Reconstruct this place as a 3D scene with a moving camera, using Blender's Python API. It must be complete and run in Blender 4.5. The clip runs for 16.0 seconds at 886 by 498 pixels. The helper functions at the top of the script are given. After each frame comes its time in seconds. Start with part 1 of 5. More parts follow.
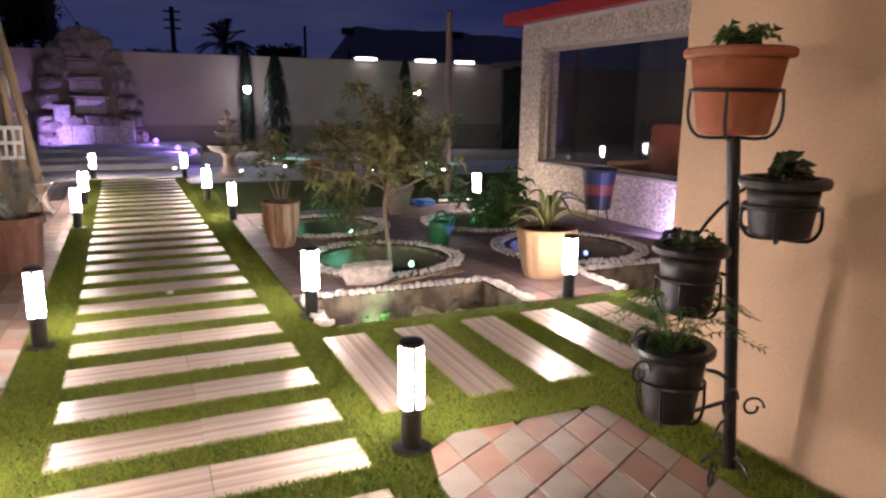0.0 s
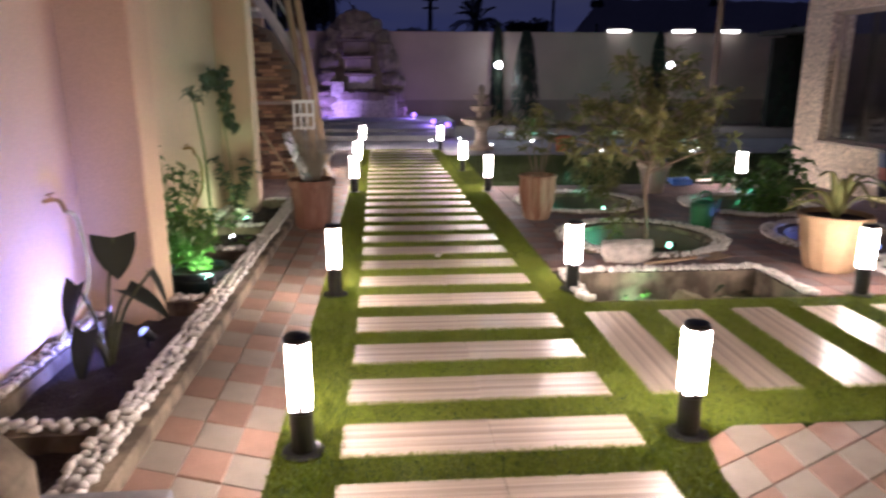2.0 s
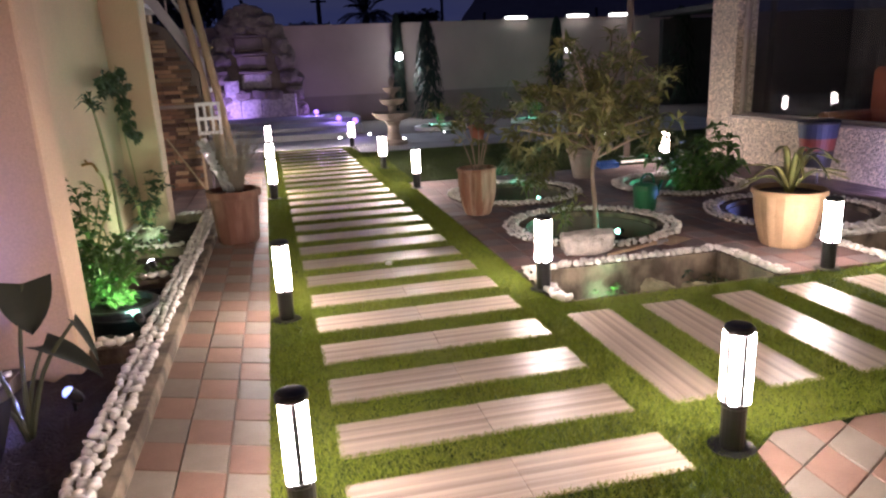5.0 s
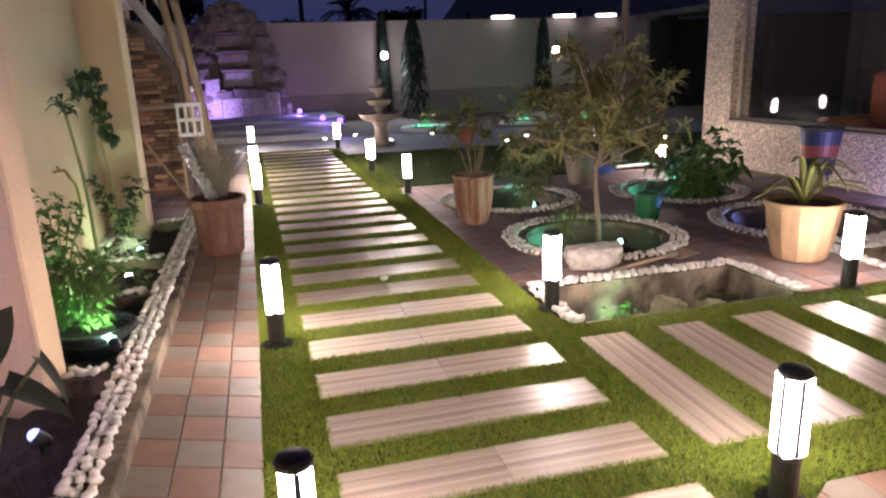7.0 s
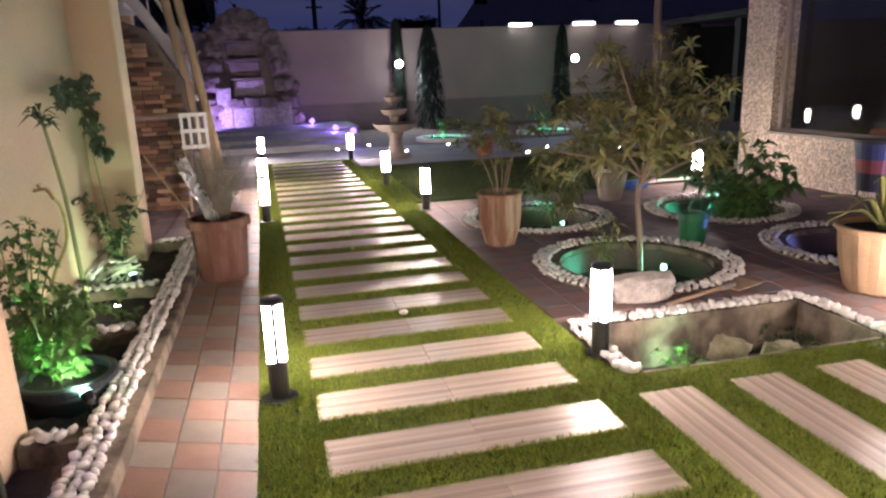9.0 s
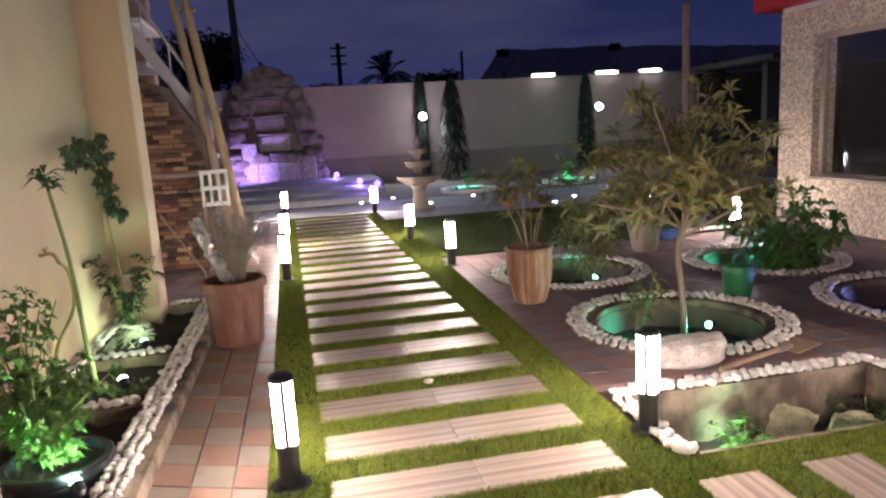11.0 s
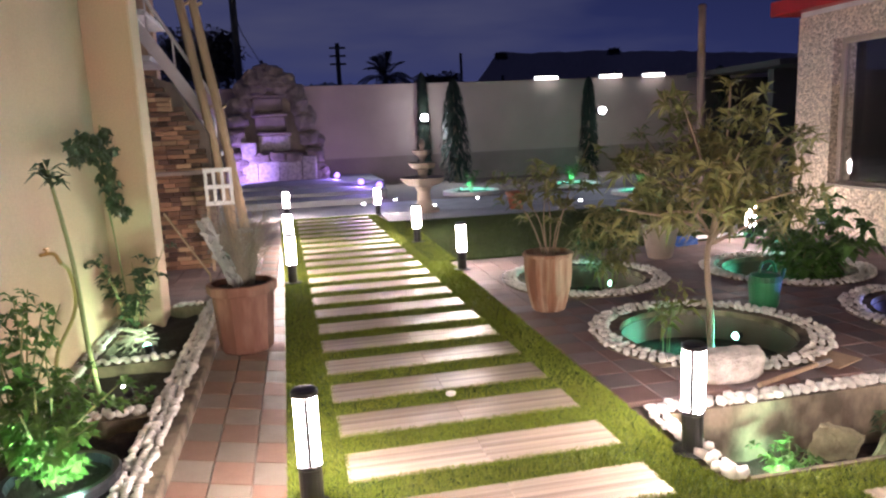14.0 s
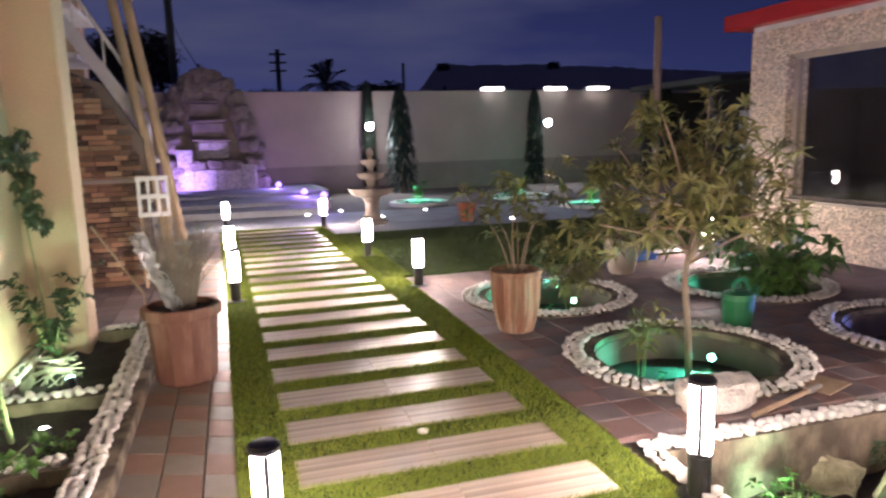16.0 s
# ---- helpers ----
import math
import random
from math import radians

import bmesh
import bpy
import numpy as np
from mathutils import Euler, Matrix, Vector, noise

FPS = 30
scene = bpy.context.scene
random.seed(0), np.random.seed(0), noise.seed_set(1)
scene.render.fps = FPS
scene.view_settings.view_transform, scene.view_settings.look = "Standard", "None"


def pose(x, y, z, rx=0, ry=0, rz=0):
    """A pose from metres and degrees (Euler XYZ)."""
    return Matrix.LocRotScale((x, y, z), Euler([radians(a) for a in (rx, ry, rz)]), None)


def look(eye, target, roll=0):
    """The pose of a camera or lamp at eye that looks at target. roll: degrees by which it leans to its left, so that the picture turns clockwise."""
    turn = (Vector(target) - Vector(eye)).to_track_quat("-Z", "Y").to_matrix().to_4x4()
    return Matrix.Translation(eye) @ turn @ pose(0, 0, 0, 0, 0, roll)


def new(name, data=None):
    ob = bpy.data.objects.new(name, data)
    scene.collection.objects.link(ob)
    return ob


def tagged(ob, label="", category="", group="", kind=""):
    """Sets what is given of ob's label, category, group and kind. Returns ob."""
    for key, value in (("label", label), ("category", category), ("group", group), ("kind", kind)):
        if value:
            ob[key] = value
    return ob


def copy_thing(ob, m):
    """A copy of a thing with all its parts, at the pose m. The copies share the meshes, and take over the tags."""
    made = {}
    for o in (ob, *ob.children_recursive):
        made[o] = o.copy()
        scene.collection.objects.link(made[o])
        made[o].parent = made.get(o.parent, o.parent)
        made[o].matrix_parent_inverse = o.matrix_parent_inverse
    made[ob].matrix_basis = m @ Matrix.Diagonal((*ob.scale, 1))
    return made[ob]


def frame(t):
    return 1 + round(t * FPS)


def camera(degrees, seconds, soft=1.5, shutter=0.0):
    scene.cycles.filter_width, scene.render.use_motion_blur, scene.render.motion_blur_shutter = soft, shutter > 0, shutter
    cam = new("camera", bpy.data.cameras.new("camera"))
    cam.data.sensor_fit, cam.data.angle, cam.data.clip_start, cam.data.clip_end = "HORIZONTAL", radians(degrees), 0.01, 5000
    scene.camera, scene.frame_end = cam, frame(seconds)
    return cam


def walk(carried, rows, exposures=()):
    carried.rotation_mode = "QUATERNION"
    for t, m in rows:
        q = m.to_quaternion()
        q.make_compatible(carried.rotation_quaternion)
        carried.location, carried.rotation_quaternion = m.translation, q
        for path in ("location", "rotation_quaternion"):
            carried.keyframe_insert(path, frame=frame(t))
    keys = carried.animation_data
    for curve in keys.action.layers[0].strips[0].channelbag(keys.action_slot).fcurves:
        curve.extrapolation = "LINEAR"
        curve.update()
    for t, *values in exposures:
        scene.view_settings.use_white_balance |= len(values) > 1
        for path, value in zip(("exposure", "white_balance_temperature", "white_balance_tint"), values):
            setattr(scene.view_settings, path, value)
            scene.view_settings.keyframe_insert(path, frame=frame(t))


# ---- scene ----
cam = camera(65.9, 16.0, 2.3, 0.5)
PATH = [
    (0, (0.439, -2.626, 1.407), (1.233, -0.838, 0.99), 0.6),
    (0.5, (0.4, -2.627, 1.402), (1.126, -0.81, 0.987), 0.4),
    (1, (0.353, -2.618, 1.395), (0.975, -0.762, 0.983), 0.3),
    (1.5, (0.301, -2.624, 1.391), (0.719, -0.719, 0.949), -0.3),
    (2, (0.217, -2.595, 1.394), (0.364, -0.661, 0.906), 0.0),
    (2.5, (0.178, -2.516, 1.372), (0.174, -0.585, 0.85), -1.0),
    (3, (0.142, -2.412, 1.392), (0.172, -0.485, 0.857), -2.6),
    (3.5, (0.096, -2.333, 1.389), (0.141, -0.407, 0.851), -2.4),
    (4, (0.027, -2.243, 1.391), (0.244, -0.329, 0.853), -1.8),
    (4.5, (-0.055, -2.186, 1.396), (0.312, -0.281, 0.91), -2.8),
    (5, (-0.089, -2.114, 1.381), (0.336, -0.228, 0.868), -2.6),
    (5.2, (-0.084, -2.06, 1.385), (0.333, -0.169, 0.887), -3.3),
    (7.3, (-0.137, -1.692, 1.416), (0.343, 0.178, 0.896), -2.0),
    (7.5, (-0.132, -1.611, 1.411), (0.318, 0.273, 0.913), -2.5),
    (8, (-0.073, -1.475, 1.408), (0.303, 0.426, 0.912), -2.3),
    (8.5, (-0.047, -1.364, 1.397), (0.331, 0.527, 0.867), -2.6),
    (9, (-0.08, -1.213, 1.4), (0.366, 0.673, 0.907), -2.1),
    (9.2, (-0.089, -1.168, 1.398), (0.36, 0.725, 0.933), -2.5),
    (11.3, (-0.005, -0.909, 1.399), (0.378, 1.024, 1.059), -3.4),
    (11.5, (-0.009, -0.931, 1.398), (0.395, 0.999, 1.063), -3.2),
    (12, (0.001, -0.903, 1.395), (0.374, 1.033, 1.062), -3.5),
    (12.5, (0.013, -0.886, 1.393), (0.366, 1.05, 1.041), -3.0),
    (13, (-0.005, -0.86, 1.387), (0.257, 1.085, 1.006), -3.3),
    (13.5, (-0.038, -0.771, 1.397), (0.299, 1.164, 1.017), -2.8),
    (14, (-0.13, -0.688, 1.388), (0.272, 1.241, 1.045), -2.5),
    (14.5, (-0.161, -0.584, 1.39), (0.266, 1.336, 1.026), -2.5),
    (15, (-0.132, -0.45, 1.394), (0.228, 1.492, 1.081), -3.6),
    (15.5, (-0.123, -0.372, 1.394), (0.295, 1.554, 1.051), -2.0),
    (16, (-0.197, -0.293, 1.38), (0.377, 1.596, 1.06), -1.6),
]
walk(cam, [(t, look(eye, target, roll)) for t, eye, target, roll in PATH],
     [(0, 0.48), (2.5, 0.22), (3.5, 0.18), (5, 0.28), (7.5, 0.48), (9, 0.60), (12.5, 0.81), (16, 1.07)])

# ---- light ----
R = random.Random(7)
world = bpy.data.worlds.new("dusk_sky")
scene.world = world
world.use_nodes = True
wn, wl = world.node_tree.nodes, world.node_tree.links
bg = wn["Background"]
tc, sep, ramp = wn.new("ShaderNodeTexCoord"), wn.new("ShaderNodeSeparateXYZ"), wn.new("ShaderNodeValToRGB")
cloud, mixc = wn.new("ShaderNodeTexNoise"), wn.new("ShaderNodeMix")
wmap = wn.new("ShaderNodeMapping")
wmap.inputs["Scale"].default_value = (1.0, 1.0, 5.0)
cloud.inputs["Scale"].default_value, cloud.inputs["Detail"].default_value = 2.2, 4.0
ramp.color_ramp.elements[0].position, ramp.color_ramp.elements[0].color = 0.0, (0.032, 0.040, 0.135, 1)
ramp.color_ramp.elements[1].position, ramp.color_ramp.elements[1].color = 0.40, (0.007, 0.009, 0.040, 1)
mixc.data_type = "RGBA"
mixc.inputs[7].default_value = (0.052, 0.054, 0.112, 1)
cr = wn.new("ShaderNodeMapRange")
cr.inputs[1].default_value, cr.inputs[2].default_value, cr.inputs[4].default_value = 0.42, 0.66, 0.85
wl.new(tc.outputs["Generated"], sep.inputs[0])
dusk = wn.new("ShaderNodeMath")
dusk.operation, dusk.inputs[1].default_value = "MULTIPLY_ADD", 0.22
wl.new(sep.outputs["X"], dusk.inputs[0])
wl.new(sep.outputs["Z"], dusk.inputs[2])
wl.new(dusk.outputs[0], ramp.inputs[0])
wl.new(tc.outputs["Generated"], wmap.inputs[0])
wl.new(wmap.outputs[0], cloud.inputs["Vector"])
wl.new(cloud.outputs["Fac"], cr.inputs[0])
wl.new(cr.outputs[0], mixc.inputs[0])
wl.new(ramp.outputs[0], mixc.inputs[6])
wl.new(mixc.outputs[2], bg.inputs[0])
bg.inputs[1].default_value = 0.62

BOLLARD_GLOW = 124.0


def lamp(kind, place, energy, color, target=None, size=0.03, cone=70, blend=0.8):
    data = bpy.data.lights.new("light", kind)
    data.energy, data.color = energy, color
    if kind == "AREA":
        data.size = size
    else:
        data.shadow_soft_size = size
    if kind == "SPOT":
        data.spot_size, data.spot_blend = radians(cone), blend
    ob = new("light", data)
    ob.matrix_world = look(place, target or (place[0], place[1], place[2] - 1))
    return ob


COOL = (0.80, 0.88, 1.0)
BLUE, TEAL, MINT = (0.18, 0.26, 1.0), (0.10, 0.90, 0.62), (0.70, 1.0, 0.60)


# ---- materials ----
def material(name, color, rough=0.7, metal=0.0, color2=None, scale=8.0, fine=60.0, bump=0.15, stretch=(1, 1, 1), spread=0.0,
             islands=False, emit=0.0, distance=0.01, coat=0.0, ramp_to=(0.35, 0.7), dark=0.8):
    m = bpy.data.materials.new(name)
    m.use_nodes = True
    n, l = m.node_tree.nodes, m.node_tree.links
    b = n["Principled BSDF"]
    b.inputs["Roughness"].default_value, b.inputs["Metallic"].default_value = rough, metal
    b.inputs["Coat Weight"].default_value = coat
    if emit:
        b.inputs["Base Color"].default_value = (*color, 1)
        b.inputs["Emission Color"].default_value, b.inputs["Emission Strength"].default_value = (*color, 1), emit
        return m
    color2 = color2 or tuple(c * dark for c in color)
    co, mp = n.new("ShaderNodeTexCoord"), n.new("ShaderNodeMapping")
    mp.inputs["Scale"].default_value = stretch
    big, small, mr, mix = n.new("ShaderNodeTexNoise"), n.new("ShaderNodeTexNoise"), n.new("ShaderNodeMapRange"), n.new("ShaderNodeMix")
    big.inputs["Scale"].default_value, big.inputs["Detail"].default_value = scale, 5.0
    small.inputs["Scale"].default_value, small.inputs["Detail"].default_value = fine, 3.0
    mr.inputs[1].default_value, mr.inputs[2].default_value = ramp_to
    mix.data_type = "RGBA"
    mix.inputs[6].default_value, mix.inputs[7].default_value = (*color, 1), (*color2, 1)
    l.new(co.outputs["Object"], mp.inputs[0])
    l.new(mp.outputs[0], big.inputs["Vector"])
    l.new(mp.outputs[0], small.inputs["Vector"])
    l.new(big.outputs["Fac"], mr.inputs[0])
    l.new(mr.outputs[0], mix.inputs[0])
    out = mix.outputs[2]
    grain, gm = n.new("ShaderNodeMapRange"), n.new("ShaderNodeMix")
    grain.inputs[3].default_value, grain.inputs[4].default_value = 0.82, 1.15
    gm.data_type, gm.blend_type = "RGBA", "MULTIPLY"
    gm.inputs[0].default_value = 1.0
    l.new(small.outputs["Fac"], grain.inputs[0])
    l.new(out, gm.inputs[6])
    l.new(grain.outputs[0], gm.inputs[7])
    out = gm.outputs[2]
    if spread:
        src = n.new("ShaderNodeNewGeometry").outputs["Random Per Island"] if islands else n.new("ShaderNodeObjectInfo").outputs["Random"]
        hv, vr = n.new("ShaderNodeHueSaturation"), n.new("ShaderNodeMapRange")
        vr.inputs[3].default_value, vr.inputs[4].default_value = 1 - spread, 1 + spread
        l.new(src, vr.inputs[0])
        l.new(vr.outputs[0], hv.inputs["Value"])
        l.new(out, hv.inputs["Color"])
        out = hv.outputs[0]
    l.new(out, b.inputs["Base Color"])
    if bump:
        bp = n.new("ShaderNodeBump")
        bp.inputs["Strength"].default_value, bp.inputs["Distance"].default_value = bump, distance
        l.new(small.outputs["Fac"], bp.inputs["Height"])
        l.new(bp.outputs[0], b.inputs["Normal"])
    return m


PLASTER = material("beige_plaster", (0.62, 0.45, 0.30), 0.85, scale=1.2, fine=90, bump=0.2, dark=0.86)
FARWALL = material("boundary_plaster", (0.56, 0.44, 0.38), 0.9, scale=0.8, fine=40, bump=0.2, dark=0.8)
PLINTH = material("plinth_plaster", (0.36, 0.285, 0.25), 0.9, scale=1.5, fine=40, bump=0.3)
CONCRETE = material("concrete", (0.27, 0.215, 0.15), 0.9, color2=(0.085, 0.066, 0.045), scale=6, fine=50, bump=0.5, stretch=(1, 1, 0.7), ramp_to=(0.38, 0.62))
GREYPATH = material("grey_paving", (0.32, 0.32, 0.34), 0.8, scale=2, fine=60, dark=0.75)
MORTAR = material("sand_joint", (0.17, 0.13, 0.11), 0.95, scale=5, fine=90, bump=0.4)
PINK = material("pink_paver", (0.33, 0.20, 0.145), 0.5, scale=6, fine=110, bump=0.25, spread=0.16)
GREY = material("grey_paver", (0.30, 0.255, 0.205), 0.5, scale=6, fine=110, bump=0.25, spread=0.14)
COURT = material("court_paver", (0.24, 0.165, 0.145), 0.75, color2=(0.18, 0.15, 0.145), scale=2.0, fine=110, bump=0.25, spread=0.2, islands=True)
COURTPINK = material("dull_pink_paver", (0.25, 0.155, 0.135), 0.6, scale=5, fine=110, bump=0.25, spread=0.16)
COURTGREY = material("dull_grey_paver", (0.215, 0.17, 0.165), 0.6, scale=5, fine=110, bump=0.25, spread=0.14)
TILE = material("wood_look_tile", (0.64, 0.53, 0.43), 0.34, color2=(0.37, 0.285, 0.22), scale=3.0, fine=30, bump=0.4, stretch=(0.12, 9, 1), spread=0.07, distance=0.004, ramp_to=(0.4, 0.62))
# darkened copy of the turf green; the far lawn's dimness is in the colour
LAWNSHADE = material("dimmed_lawn_blades", (0.055, 0.085, 0.016), 0.7, scale=3, fine=40, bump=0, spread=0.35, islands=True)
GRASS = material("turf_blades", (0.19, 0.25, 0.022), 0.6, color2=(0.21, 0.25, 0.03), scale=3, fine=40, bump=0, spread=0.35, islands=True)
TURF = material("turf_backing", (0.035, 0.06, 0.012), 0.95, scale=6, fine=120, bump=0.5)
SOIL = material("dark_soil", (0.045, 0.032, 0.024), 0.95, scale=7, fine=70, bump=0.8, distance=0.03)
PEBBLE = material("white_pebble", (0.74, 0.70, 0.64), 0.55, scale=20, fine=70, bump=0.1, spread=0.14)
BLACK = material("black_paint", (0.018, 0.018, 0.02), 0.35, scale=10, fine=120, bump=0.1)
PLASTIC = material("dark_pot_plastic", (0.020, 0.022, 0.026), 0.42, scale=6, fine=80, bump=0.08)
TERRA = material("terracotta", (0.36, 0.12, 0.06), 0.75, color2=(0.48, 0.25, 0.17), scale=5, fine=60, bump=0.15, ramp_to=(0.5, 0.75))
OLDTERRA = material("weathered_terracotta", (0.17, 0.075, 0.05), 0.85, color2=(0.29, 0.165, 0.12), scale=9, fine=50, bump=0.3, stretch=(1, 1, 0.25), ramp_to=(0.45, 0.75))
CASTPOT = material("cast_stone_pot", (0.43, 0.29, 0.165), 0.85, color2=(0.33, 0.21, 0.12), scale=5, fine=60, bump=0.3)
CLAY = material("pale_clay", (0.40, 0.33, 0.27), 0.85, scale=5, fine=60, bump=0.3)
STONE = material("white_rock", (0.62, 0.56, 0.49), 0.9, scale=14, fine=70, bump=0.9, distance=0.02, dark=0.55)
ROCK = material("sand_rock", (0.36, 0.29, 0.24), 0.9, scale=2.5, fine=25, bump=0.7, distance=0.03, dark=0.55, spread=0.12)
CLAD = material("ledge_stone", (0.36, 0.19, 0.11), 0.85, color2=(0.18, 0.10, 0.07), scale=4, fine=50, bump=0.5, spread=0.45)


def pebble_dash():
    """Small round chips pressed into render, each with a tint of its own."""
    m = material("pebble_dash", (0.76, 0.64, 0.49), 0.40, scale=3, fine=60, bump=0, dark=0.85)
    n, l = m.node_tree.nodes, m.node_tree.links
    b = n["Principled BSDF"]
    was = b.inputs["Base Color"].links[0].from_socket
    co, cell, tint, mul, bp = n.new("ShaderNodeTexCoord"), n.new("ShaderNodeTexVoronoi"), n.new("ShaderNodeMapRange"), n.new("ShaderNodeMix"), n.new("ShaderNodeBump")
    cell.inputs["Scale"].default_value = 42.0
    sp = n.new("ShaderNodeSeparateColor")
    tint.inputs[3].default_value, tint.inputs[4].default_value = 0.45, 1.25
    mul.data_type, mul.blend_type, mul.inputs[0].default_value = "RGBA", "MULTIPLY", 1.0
    bp.invert = True
    bp.inputs["Strength"].default_value, bp.inputs["Distance"].default_value = 0.9, 0.018
    l.new(co.outputs["Object"], cell.inputs["Vector"])
    l.new(cell.outputs["Color"], sp.inputs[0])
    l.new(sp.outputs[0], tint.inputs[0])
    l.new(was, mul.inputs[6])
    l.new(tint.outputs[0], mul.inputs[7])
    l.new(mul.outputs[2], b.inputs["Base Color"])
    l.new(cell.outputs["Distance"], bp.inputs["Height"])
    l.new(bp.outputs[0], b.inputs["Normal"])
    return m


DASH = pebble_dash()
RED = material("red_fascia", (0.42, 0.02, 0.015), 0.4, scale=3, fine=40, bump=0.1)
FRAME = material("window_frame", (0.40, 0.34, 0.28), 0.5, scale=4, fine=60, bump=0.1)
WHITE = material("white_paint", (0.72, 0.70, 0.67), 0.6, scale=4, fine=60, bump=0.15)
WOOD = material("old_timber", (0.42, 0.30, 0.19), 0.8, scale=3, fine=40, bump=0.4, stretch=(6, 6, 0.6))
BARK = material("bark", (0.30, 0.23, 0.16), 0.9, scale=8, fine=50, bump=0.6, stretch=(1, 1, 0.4))
STEM = material("green_stem", (0.20, 0.22, 0.09), 0.7, scale=8, fine=60, bump=0.3)
LEAF = material("olive_leaf", (0.145, 0.162, 0.05), 0.5, color2=(0.21, 0.18, 0.06), scale=5, fine=30, bump=0.1, spread=0.35, islands=True)
GREENLEAF = material("green_leaf", (0.08, 0.17, 0.035), 0.45, scale=5, fine=30, bump=0.1, spread=0.35, islands=True)
DARKLEAF = material("dark_leaf", (0.045, 0.075, 0.03), 0.45, scale=6, fine=30, bump=0.1, spread=0.3, islands=True)
NIGHTLEAF = material("cypress_leaf", (0.03, 0.045, 0.028), 0.8, scale=6, fine=30, bump=0, spread=0.35, islands=True)
# dusk silhouette painted in: one near-black for far leaves, trunks and poles
FARSHADE = material("far_silhouette", (0.03, 0.035, 0.033), 0.9, scale=2, fine=20, bump=0, spread=0.3, islands=True)
DRY = material("dry_reed", (0.26, 0.22, 0.17), 0.8, scale=9, fine=50, bump=0.1, spread=0.3, islands=True)
METAL = material("galvanised_steel", (0.42, 0.40, 0.38), 0.4, 0.8, scale=6, fine=60, bump=0.05)
BRASS = material("brass", (0.45, 0.30, 0.14), 0.35, 0.9, scale=8, fine=60, bump=0.05)
HOSE = material("hose_rubber", (0.34, 0.30, 0.10), 0.5, scale=8, fine=60, bump=0.05)
GREENPLASTIC = material("green_plastic", (0.02, 0.16, 0.06), 0.4, scale=6, fine=60, bump=0.05)
BLUEPLASTIC = material("blue_plastic", (0.03, 0.12, 0.42), 0.45, scale=6, fine=60, bump=0.2)
NAVY = material("navy_paint", (0.03, 0.045, 0.11), 0.5, scale=6, fine=60, bump=0.05)
DULLRED = material("dull_red_paint", (0.26, 0.06, 0.04), 0.5, scale=6, fine=60, bump=0.05)
DARKSHEET = material("dark_sheet", (0.06, 0.055, 0.05), 0.9, scale=2, fine=30, bump=0.1)
# leaf colour darkened to give the silhouette of leaves lit from behind
EARSHADE = material("ear_leaf_silhouette", (0.022, 0.026, 0.014), 0.75, scale=6, fine=30, bump=0.1)
EARSTEM = material("ear_stalk", (0.07, 0.075, 0.035), 0.8, scale=8, fine=60, bump=0.3)
STREAK = material("streaked_terracotta", (0.27, 0.13, 0.075), 0.85, color2=(0.56, 0.42, 0.29), scale=9, fine=50, bump=0.3, stretch=(1, 1, 0.12), ramp_to=(0.4, 0.62))
PITSTONE = material("yellowed_stone", (0.44, 0.40, 0.25), 0.9, scale=11, fine=60, bump=0.9, distance=0.02, dark=0.45)
CLAD_B = material("ledge_stone_dark", (0.15, 0.085, 0.06), 0.85, scale=4, fine=50, bump=0.5, spread=0.4)
CLAD_C = material("ledge_stone_pale", (0.42, 0.27, 0.16), 0.85, scale=4, fine=50, bump=0.5, spread=0.35)
HILL = material("far_hill", (0.30, 0.28, 0.30), 1.0, scale=0.05, fine=1, bump=0)
MASTPAINT = material("mast_paint", (0.20, 0.155, 0.125), 0.75, scale=5, fine=50, bump=0.2)
GROUND = material("earth", (0.16, 0.13, 0.10), 0.95, scale=0.3, fine=8, bump=0.4)
# near-black on walls, floor and curtain: the unlit room's shade put into colour
ROOMSHADE = material("unlit_room_shade", (0.045, 0.042, 0.04), 0.9, scale=1.5, fine=30, bump=0.1)
SOFA = material("russet_fabric", (0.30, 0.085, 0.045), 0.9, scale=5, fine=150, bump=0.3)
GLOW = material("bollard_diffuser", (1.0, 0.825, 0.79), emit=BOLLARD_GLOW)
GLOWCOOL = material("cool_lamp", (0.82, 0.90, 1.0), emit=60.0)
TUBEGLOW = material("tube_lamp", (0.92, 0.95, 1.0), emit=9.0)
SPOTWHITE = material("spot_white", (0.9, 0.95, 1.0), emit=30.0)
SPOTVIOLET = material("spot_violet", (0.36, 0.18, 1.0), emit=2.4)
SPOTBLUE = material("spot_blue", (0.30, 0.38, 1.0), emit=2.0)
SPOTTEAL = material("spot_teal", (0.35, 1.0, 0.78), emit=7.0)


def glass():
    m = bpy.data.materials.new("window_glass")
    m.use_nodes = True
    b = m.node_tree.nodes["Principled BSDF"]
    b.inputs["Base Color"].default_value = (0.85, 0.88, 0.88, 1)
    b.inputs["Roughness"].default_value, b.inputs["Transmission Weight"].default_value, b.inputs["IOR"].default_value = 0.02, 1.0, 1.5
    return m


GLASS = glass()


def wrap():
    m = material("clear_wrap", (0.42, 0.42, 0.40), 0.28, scale=9, fine=30, bump=0.8)
    m.node_tree.nodes["Principled BSDF"].inputs["Transmission Weight"].default_value = 0.55
    return m


WRAP = wrap()


# ---- building helpers ----
def make_mesh(name, verts, faces, mat, smooth=False):
    me = bpy.data.meshes.new(name)
    me.from_pydata([tuple(v) for v in verts], [], faces)
    me.materials.append(mat)
    if smooth:
        for p in me.polygons:
            p.use_smooth = True
    me.update()
    return me


def thing(name, place, label, category, group="", kind="", rz=0.0):
    ob = new(name)
    ob.matrix_world = pose(*place, 0, 0, rz)
    return tagged(ob, label, category, group, kind)


